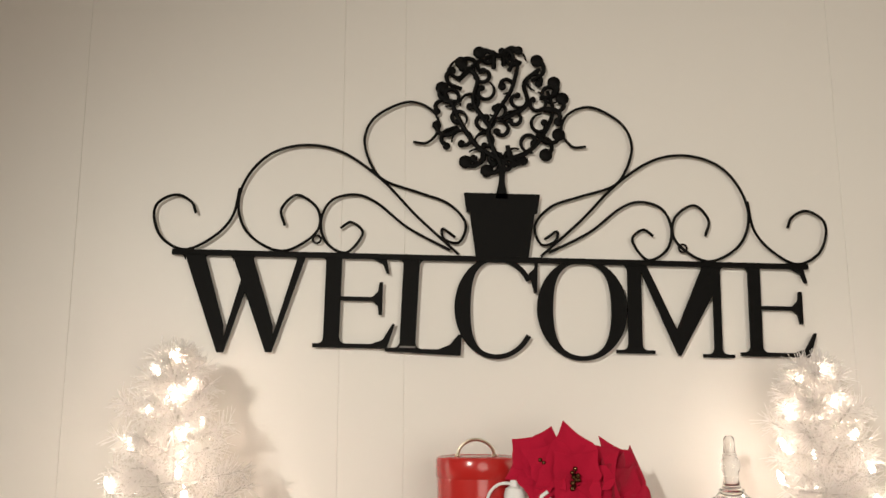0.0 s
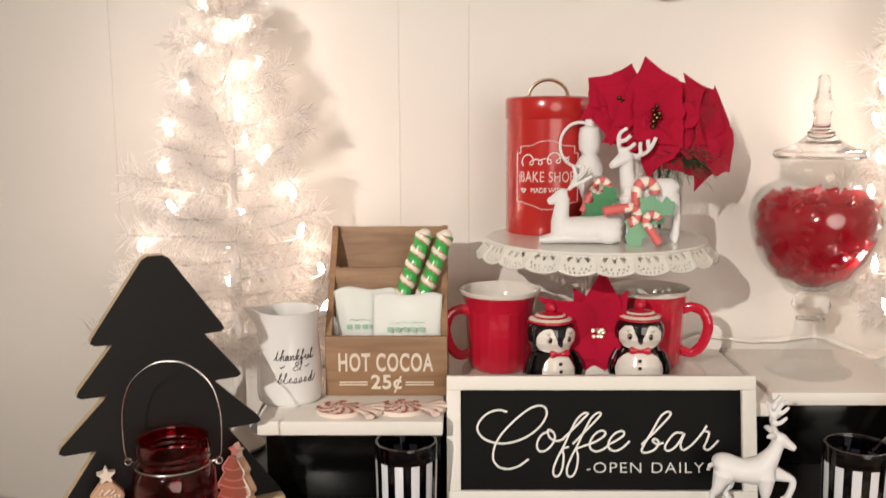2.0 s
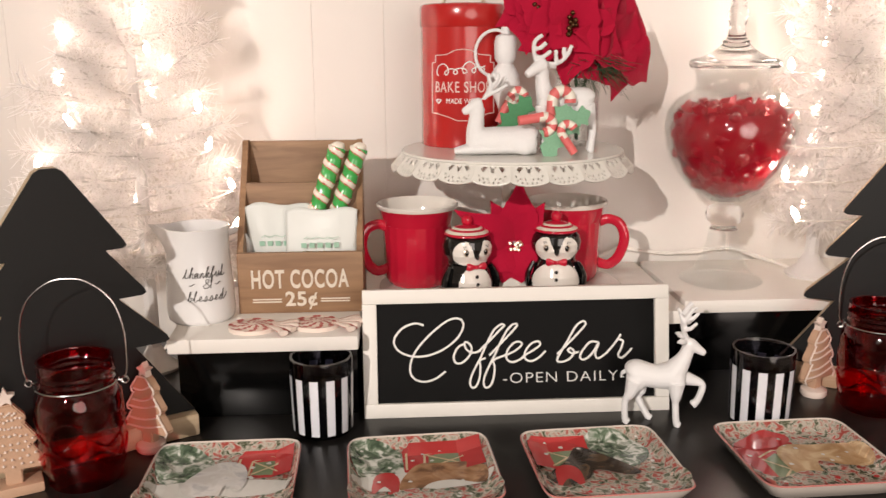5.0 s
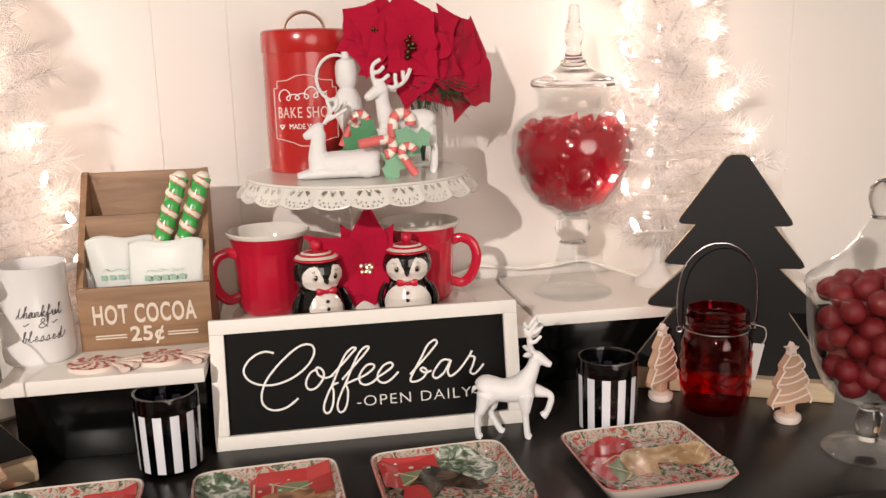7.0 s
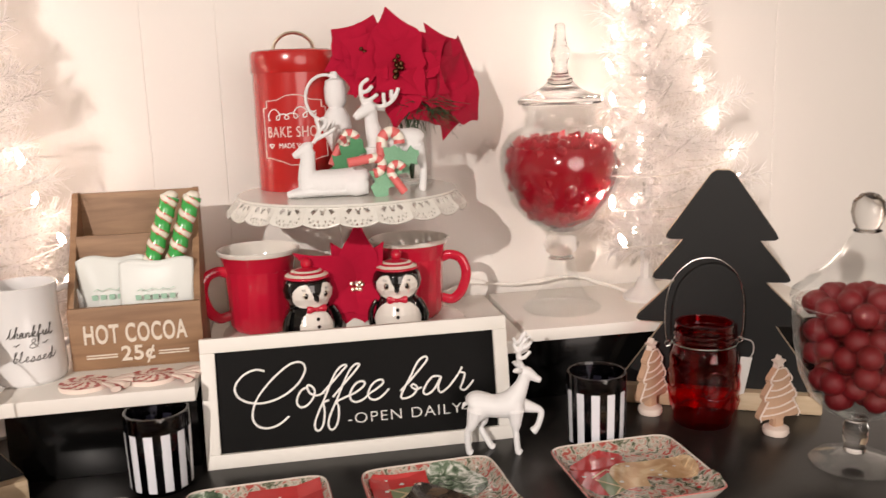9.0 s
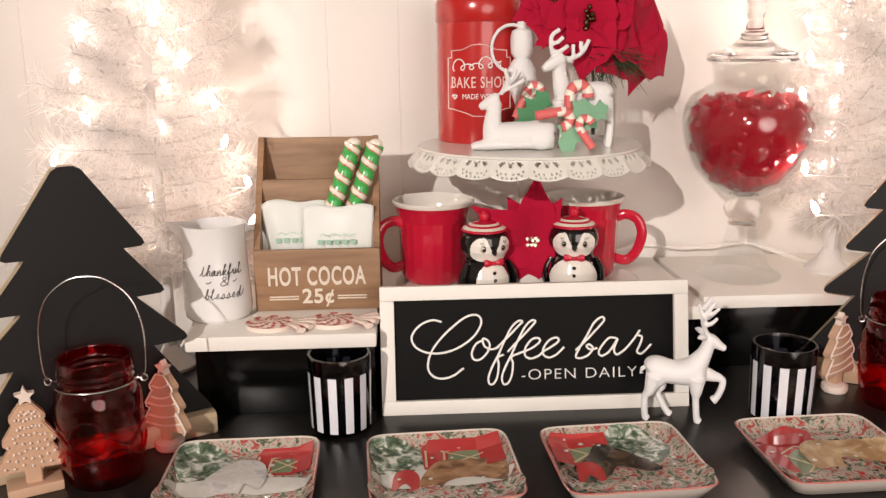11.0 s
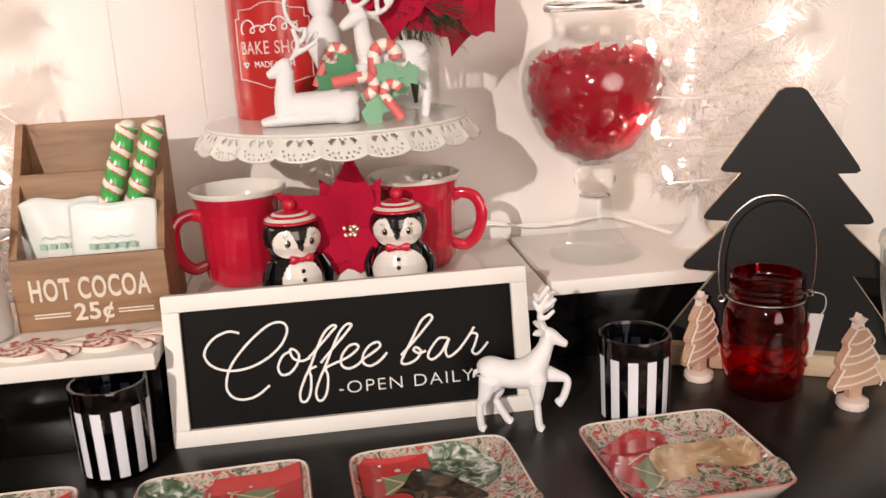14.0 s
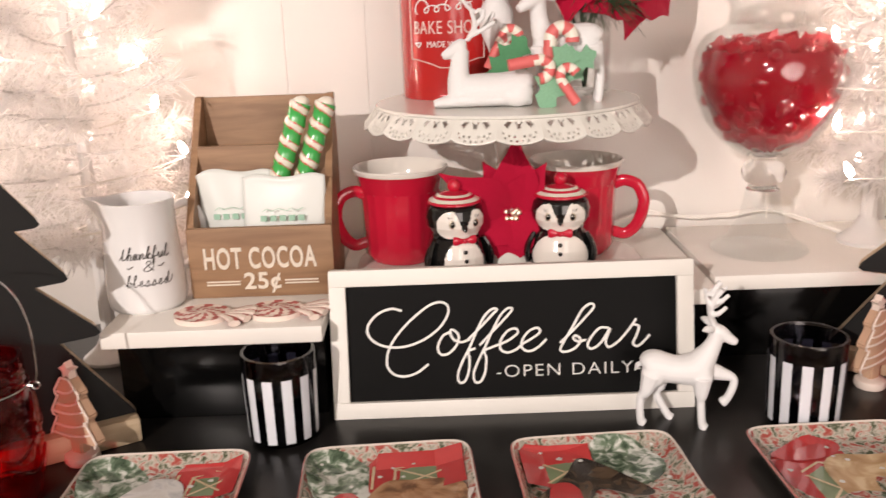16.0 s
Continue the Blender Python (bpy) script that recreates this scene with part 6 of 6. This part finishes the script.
def cocoa_box():
    b = thing("cocoa_box", pose(-0.141, 1.096, SHELF), "brown wooden hot cocoa caddy with stepped compartments", "caddy")
    W, D, t = 0.142, 0.100, 0.007
    part("front_board", a_box((0, 0, 0), (W, t, 0.071), 0.0012), M_BOX, b)
    part("back_board", a_box((t, D - t, 0), (W - t, D, 0.187), 0.0012), M_BOX, b)
    part("divider", a_box((t, 0.050, 0.006), (W - t, 0.056, 0.143), 0.0008), M_BOX, b)
    part("bottom_board", a_box((t, t, 0), (W - t, D - t, 0.006), 0.0005), M_BOX, b)
    for x in (0, W - t):
        bm = bmesh.new()
        pts = [(t, 0.0), (D, 0.0), (D, 0.188), (D - 0.012, 0.188), (t, 0.074)]
        vs = prism(bm, pts, t)
        for v in vs:
            v.co = Vector((x + v.co.y, v.co.x, v.co.z))
        bmesh.ops.recalc_face_normals(bm, faces=bm.faces[:])
        part("side_board", bm, M_BOX, b, smooth=False)
    lettering("lettering", "HOT COCOA", 0.0220, 0.110, M_STENCIL, b, pose(0.0705, -0.0004, 0.0405), spacing=1.12, bold=0.022)
    lettering("lettering", "25\u00a2", 0.0215, 0.036, M_STENCIL, b, pose(0.0710, -0.0004, 0.0150), spacing=1.08, bold=0.022)
    for x0, x1 in ((0.016, 0.049), (0.093, 0.126)):
        for z0 in (0.0130, 0.0160):
            part("printed_rule", a_box((x0, -0.0006, z0), (x1, 0.0004, z0 + 0.0014), 0), M_STENCIL, b, smooth=False)
    for k, (x0, x1, h, y0, lean) in enumerate(((0.009, 0.082, 0.121, 0.032, -0.10), (0.054, 0.135, 0.117, 0.018, 0.05))):
        p = thing("cocoa_packet", pose(-0.141, 1.096, SHELF), "crumpled white foil cocoa packet with green print", "packet", group="cocoa packets")
        rng = random.Random(30 + k)
        waves = [(rng.uniform(2, 9), rng.uniform(2, 9), rng.uniform(0, 6.3), rng.uniform(0.0005, 0.0013)) for _ in range(7)]
        bm = bmesh.new()
        nx, nz = 26, 24
        g = []
        for i in range(nx + 1):
            col = []
            for j in range(nz + 1):
                u, v = i / nx, j / nz
                puff = 0.0058 * math.sin(math.pi * u) ** 0.7 * math.sin(math.pi * min(1, v * 1.06)) if v < 0.93 else 0.0
                crease = sum(c * math.sin(a0 * u + b0 * v + c0) for a0, b0, c0, c in waves)
                zz = 0.008 + (h - 0.008 + 0.0022 * math.sin(2.4 * math.pi * u + k) - 0.004 * abs(2 * u - 1) ** 4) * v
                col.append(bm.verts.new((x0 + (x1 - x0) * u + lean * (zz - 0.07) * 0.5, y0 + 0.006 * v - puff + crease * (0.3 + v), zz)))
            g.append(col)
        for i in range(nx):
            for j in range(nz):
                bm.faces.new((g[i][j], g[i + 1][j], g[i + 1][j + 1], g[i][j + 1]))
        pk = part("pouch", bm, M_PACKET, p)
        so = pk.modifiers.new("thickness", "SOLIDIFY")
        so.thickness = 0.003
        so.offset = -1
        bm = bmesh.new()
        xm, yy = (x0 + x1) / 2, y0 - 0.0062
        tube(bm, [(xm - 0.020 + 0.004 * q, yy, 0.0835 + (0.0028 if q % 3 == 1 else 0.0012 if q % 2 else 0.0)) for q in range(11)], 0.0004, 4)
        for q in range(5):
            box(bm, (xm - 0.0225 + 0.0092 * q, yy, 0.0735), (xm - 0.0165 + 0.0092 * q, yy + 0.001, 0.0790), 0)
        part("print", bm, M_PACKETGREEN, p, smooth=False)


cocoa_box()


def candy_stick(x0, z0, x1, z1, y0, y1, label):
    s = thing("candy_stick", pose(0, 0, 0), label, "candy", group="striped candy sticks")
    a, b = Vector((x0, y0, z0)), Vector((x1, y1, z1))
    n = 180
    pts = [a.lerp(b, i / n) for i in range(n + 1)]
    rad = [0.0100 + 0.0006 * math.sin(i * 2 * math.pi / 19) for i in range(n + 1)]
    rad[-1] = 0.0075
    bm = bmesh.new()

    def band(i, k):
        q = (i / 19.0 + k / 24) % 1.0
        return 0 if q < 0.58 else (2 if q < 0.64 or q > 0.94 else 1)
    tube(bm, pts, rad, 24, index=1, stripes=band)
    part("stick", bm, [M_STICKGREEN, M_STICKWHITE, M_STICKRED], s)
    bm = bmesh.new()
    ball(bm, b, 0.0085, 0, 2, (1, 1, 0.7))
    part("tip", bm, M_STICKWHITE, s)


candy_stick(-0.086, SHELF + 0.020, -0.026, SHELF + 0.185, 1.140, 1.142, "green and white striped candy stick in the caddy")
candy_stick(-0.061, SHELF + 0.020, -0.001, SHELF + 0.184, 1.138, 1.139, "green and white striped candy stick in the caddy")


def pitcher():
    p = thing("pitcher", pose(-0.181, 1.088, SHELF), "small white porcelain pitcher with black script", "pitcher")
    bm = bmesh.new()
    prof = [(0, 0.002), (0.033, 0.0), (0.036, 0.003), (0.0375, 0.012), (0.0365, 0.04), (0.034, 0.075), (0.034, 0.095), (0.0355, 0.106), (0.0335, 0.106), (0.032, 0.095), (0.032, 0.075), (0.034, 0.012), (0, 0.008)]
    fine = []
    for a, b in zip(prof, prof[1:]):
        for k in range(3):
            fine.append((a[0] + (b[0] - a[0]) * k / 3, a[1] + (b[1] - a[1]) * k / 3))
    fine.append(prof[-1])
    vs = lathe(bm, fine, 64)
    for v in vs:
        a = math.atan2(v.co.y, v.co.x)
        d = abs(abs(a) - math.pi)
        if v.co.z > 0.070:
            pull = max(0.0, 1 - d / 0.55) ** 2 * ((v.co.z - 0.07) / 0.036) ** 1.5
            v.co.x -= 0.017 * pull
            v.co.z += 0.002 * pull
    part("body", bm, M_PORCELAIN, p, "white body with a pouring lip")
    bm = bmesh.new()
    tube(bm, spline([(0.026, 0.022, 0.092), (0.040, 0.036, 0.092), (0.048, 0.044, 0.068), (0.042, 0.036, 0.036), (0.028, 0.024, 0.030)], 6), 0.0042, 10)
    part("handle", bm, M_PORCELAIN, p)

    # a joined hand: each letter is a short run of points in units of its x-height
    hand_t = ((0.0, 0.0), (0.35, 0.7), (0.55, 1.7), (0.40, 0.4), (0.65, 0.0), (0.95, 0.3))
    hand_h = ((0.0, 0.2), (0.45, 1.2), (0.62, 1.9), (0.42, 1.8), (0.28, 0.0), (0.50, 0.8), (0.75, 0.8), (0.72, 0.1), (1.05, 0.2))
    hand_a = ((0.60, 0.9), (0.25, 0.8), (0.15, 0.2), (0.42, 0.05), (0.68, 0.9), (0.68, 0.1), (1.0, 0.25))
    hand_n = ((0.1, 0.9), (0.18, 0.0), (0.40, 0.85), (0.62, 0.8), (0.62, 0.1), (0.95, 0.25))
    hand_k = ((0.0, 0.3), (0.42, 1.5), (0.52, 1.9), (0.32, 1.7), (0.25, 0.0), (0.55, 0.9), (0.66, 0.7), (0.38, 0.5), (0.72, 0.0), (1.0, 0.25))
    hand_f = ((0.0, 0.3), (0.48, 1.4), (0.50, 1.9), (0.30, 1.6), (0.18, -0.8), (0.35, -0.7), (0.40, 0.3), (0.75, 0.35))
    hand_u = ((0.1, 0.9), (0.15, 0.15), (0.42, 0.05), (0.65, 0.9), (0.66, 0.1), (0.95, 0.25))
    hand_l = ((0.0, 0.2), (0.45, 1.4), (0.48, 1.9), (0.28, 1.6), (0.28, 0.2), (0.50, 0.0), (0.85, 0.35))
    hand_b = ((0.0, 0.2), (0.45, 1.4), (0.45, 1.9), (0.25, 1.5), (0.22, 0.1), (0.55, 0.1), (0.60, 0.7), (0.38, 0.75), (0.95, 0.6))
    hand_e = ((0.0, 0.25), (0.50, 0.55), (0.42, 0.95), (0.18, 0.6), (0.30, 0.05), (0.80, 0.3))
    hand_s = ((0.0, 0.1), (0.40, 0.95), (0.55, 0.4), (0.40, 0.0), (0.15, 0.1), (0.75, 0.25))
    hand_d = ((0.60, 0.8), (0.25, 0.85), (0.15, 0.2), (0.42, 0.05), (0.75, 1.9), (0.70, 0.1), (1.25, 0.4), (1.5, 1.1))
    hand_and = ((0.95, 0.0), (0.25, 1.2), (0.45, 1.6), (0.62, 1.2), (0.05, 0.45), (0.30, 0.0), (0.75, 0.25), (0.95, 0.75))

    def script(glyphs, x0, x1, z, height):
        run, cx = [], 0.0
        for glyph in glyphs:
            run += [(cx + u, v) for u, v in glyph]
            cx += 0.92
        k = (x1 - x0) / cx
        pts = []
        for v in spline([(u * k + x0, w * height, 0) for u, w in run], 4):
            zz = z + v.y
            r = 0.0369 - 0.0022 * max(0, (zz - 0.04) / 0.04)
            an = (v.x + 0.16 * v.y) / 0.0364 - math.pi / 2 + 0.36
            pts.append((r * math.cos(an), r * math.sin(an), zz))
        bm = bmesh.new()
        tube(bm, pts, 0.00048, 5)
        part("script_lettering", bm, M_INK, p)

    script((hand_t, hand_h, hand_a, hand_n, hand_k, hand_f, hand_u, hand_l), -0.024, 0.024, 0.0545, 0.0062)
    script((hand_and,), -0.003, 0.006, 0.0430, 0.0060)
    script((hand_b, hand_l, hand_e, hand_s, hand_s, hand_e, hand_d), -0.020, 0.020, 0.0285, 0.0062)
    for x0 in (-0.017, 0.011):
        bm = bmesh.new()
        tube(bm, [(0.0370 * math.cos(q), 0.0370 * math.sin(q), 0.0475 + 0.0012 * math.sin(5 * n)) for n, q in enumerate((x0 / 0.0364 - math.pi / 2 + 0.36 + 0.04 * i for i in range(5)))], 0.0005, 5)
        part("script_flourish", bm, M_INK, p)


pitcher()


def peppermint(x, y, rz, label):
    m = thing("peppermint_ornament", pose(x, y, SHELF, rz=rz), label, "ornament", group="flat peppermint ornaments")
    bm = bmesh.new()
    n, rings = 72, 6
    R = 0.026
    g = [[bm.verts.new((R * j / rings * math.cos(2 * math.pi * i / n), R * 0.92 * j / rings * math.sin(2 * math.pi * i / n), 0.005 + 0.001 * math.sin(j))) for i in range(n)] for j in range(1, rings + 1)]
    low = [bm.verts.new((v.co.x, v.co.y, 0)) for v in g[-1]]
    for j in range(rings - 1):
        for i in range(n):
            f = bm.faces.new((g[j][i], g[j + 1][i], g[j + 1][(i + 1) % n], g[j][(i + 1) % n]))
            f.material_index = int((i / n * 8 + j * 0.26) % 1.0 < 0.40)
    bm.faces.new(g[0])
    for i in range(n):
        bm.faces.new((g[-1][i], low[i], low[(i + 1) % n], g[-1][(i + 1) % n])).material_index = 2
    part("disc", bm, [M_ICING, M_SWIRL, M_ICING], m, "swirled red and white disc", smooth=False)
    for a in (-0.75, -0.25, 0.25, 0.75):
        bm = bmesh.new()
        c, s = math.cos(a), math.sin(a)
        tube(bm, [(0.020 + 0.004 * c, 0.006 * s, 0.005), (0.024 + 0.020 * c, 0.022 * s, 0.005), (0.024 + 0.026 * c, 0.030 * s, 0.004)], [0.0025, 0.005, 0.0055], 8, flat=0.6, up=(0, 0, 1), stripes=lambda i, k: (k // 2) % 2)
        part("wrapper_fold", bm, [M_ICING, M_SWIRL], m)


peppermint(-0.118, 1.042, -14, "flat red and white peppermint ornament before the caddy")
peppermint(-0.050, 1.047, -8, "flat red and white peppermint ornament beside the sign")

# ---- gingerbread trees ----


def cookie_tree(x, y, rz, round_base, beads, h, label, tilt=0.0):
    c = thing("gingerbread_tree", pose(x, y, TOP, rz=rz), label, "ornament", group="gingerbread trees")
    k = h / 0.1
    pts = [(0.007, 0.008), (0.007, 0.022), (0.026, 0.021), (0.0285, 0.026), (0.017, 0.045), (0.0215, 0.046), (0.0225, 0.050), (0.012, 0.066), (0.0145, 0.067), (0.015, 0.071), (0.005, 0.084)]
    full = [(a * k, b * k) for a, b in pts] + [(-a * k, b * k) for a, b in reversed(pts)]
    bm = bmesh.new()
    prism(bm, full, 0.011 * k, y0=-0.0055 * k)
    bmesh.ops.bevel(bm, geom=bm.edges[:], offset=0.0013, segments=2, affect="EDGES")
    part("body", bm, M_COOKIE, c)
    bm = bmesh.new()
    f = -0.0064 * k
    if beads:
        rng = random.Random(7)
        for zz, w in ((0.028, 0.022), (0.035, 0.019), (0.041, 0.014), (0.049, 0.018), (0.056, 0.013), (0.063, 0.009), (0.070, 0.010), (0.076, 0.006)):
            for q in range(-3, 4):
                ball(bm, (q / 3 * w * k, f, (zz + rng.uniform(-0.002, 0.002)) * k), 0.0014 * k, sub=1)
    else:
        for z0, w in ((0.028, 0.025), (0.037, 0.020), (0.050, 0.020), (0.058, 0.014), (0.070, 0.012)):
            tube(bm, spline([((-w + 2 * w * q / 6) * k, f, (z0 + 0.006 * q / 6 - 0.003 * math.sin(q / 6 * math.pi)) * k) for q in range(7)], 3), 0.0011 * k, 6)
        edge = [(a, f, b) for a, b in full[2:-2]]
        tube(bm, edge, 0.0011 * k, 6)
    part("icing", bm, M_ICING, c, "piped pale icing")
    bm = bmesh.new()
    star = [((0.0085 if q % 2 == 0 else 0.004) * math.sin(math.pi * q / 5) * k, (0.090 + (0.0085 if q % 2 == 0 else 0.004) * math.cos(math.pi * q / 5)) * k) for q in range(10)]
    prism(bm, star, 0.008 * k, y0=-0.004 * k)
    part("star", bm, M_ICING, c, smooth=False)
    bm = bmesh.new()
    if round_base:
        lathe(bm, [(0, 0), (0.0135 * k, 0), (0.0155 * k, 0.003), (0.015 * k, 0.008), (0.010 * k, 0.0105), (0, 0.011)], 28)
    else:
        box(bm, (-0.023 * k, -0.013 * k, 0), (0.023 * k, 0.013 * k, 0.010), 0.002)
    part("base", bm, M_ICING if round_base else M_COOKIE, c)


cookie_tree(-0.316, 0.884, 26, False, True, 0.103, "gingerbread tree ornament with icing beads")
cookie_tree(-0.213, 0.962, -28, True, False, 0.096, "gingerbread tree ornament beside the red jar")
cookie_tree(0.520, 1.052, 30, True, False, 0.096, "gingerbread tree ornament with piped icing stripes")
cookie_tree(0.629, 0.957, 8, True, False, 0.094, "gingerbread tree ornament with white base")

# ---- cables ----


def cable(pts, label):
    bm = bmesh.new()
    tube(bm, spline(pts, 8), 0.0020, 7)
    tube(bm, spline([(x, y - 0.0015, z + 0.003 * math.sin(i * 2.1)) for i, (x, y, z) in enumerate(pts)], 8), 0.0018, 7)
    solid("light_cable", bm, M_CABLE, Matrix.Identity(4), label, "cable", group="string light cables")


cable(((0.300, 1.296, SHELF + 0.004), (0.330, 1.299, SHELF + 0.012), (0.352, 1.300, SHELF + 0.022), (0.385, 1.299, SHELF + 0.016), (0.42, 1.298, SHELF + 0.012), (0.455, 1.297, SHELF + 0.016), (0.50, 1.292, SHELF + 0.020), (0.54, 1.27, SHELF + 0.010), (0.57, 1.235, SHELF + 0.004)), "twisted white light cable along the wall")
cable(((-0.27, 1.25, TOP + 0.006), (-0.235, 1.285, TOP + 0.06), (-0.19, 1.296, SHELF + 0.004), (-0.12, 1.298, SHELF + 0.004), (-0.02, 1.297, SHELF + 0.004)), "white light cable behind the caddy")
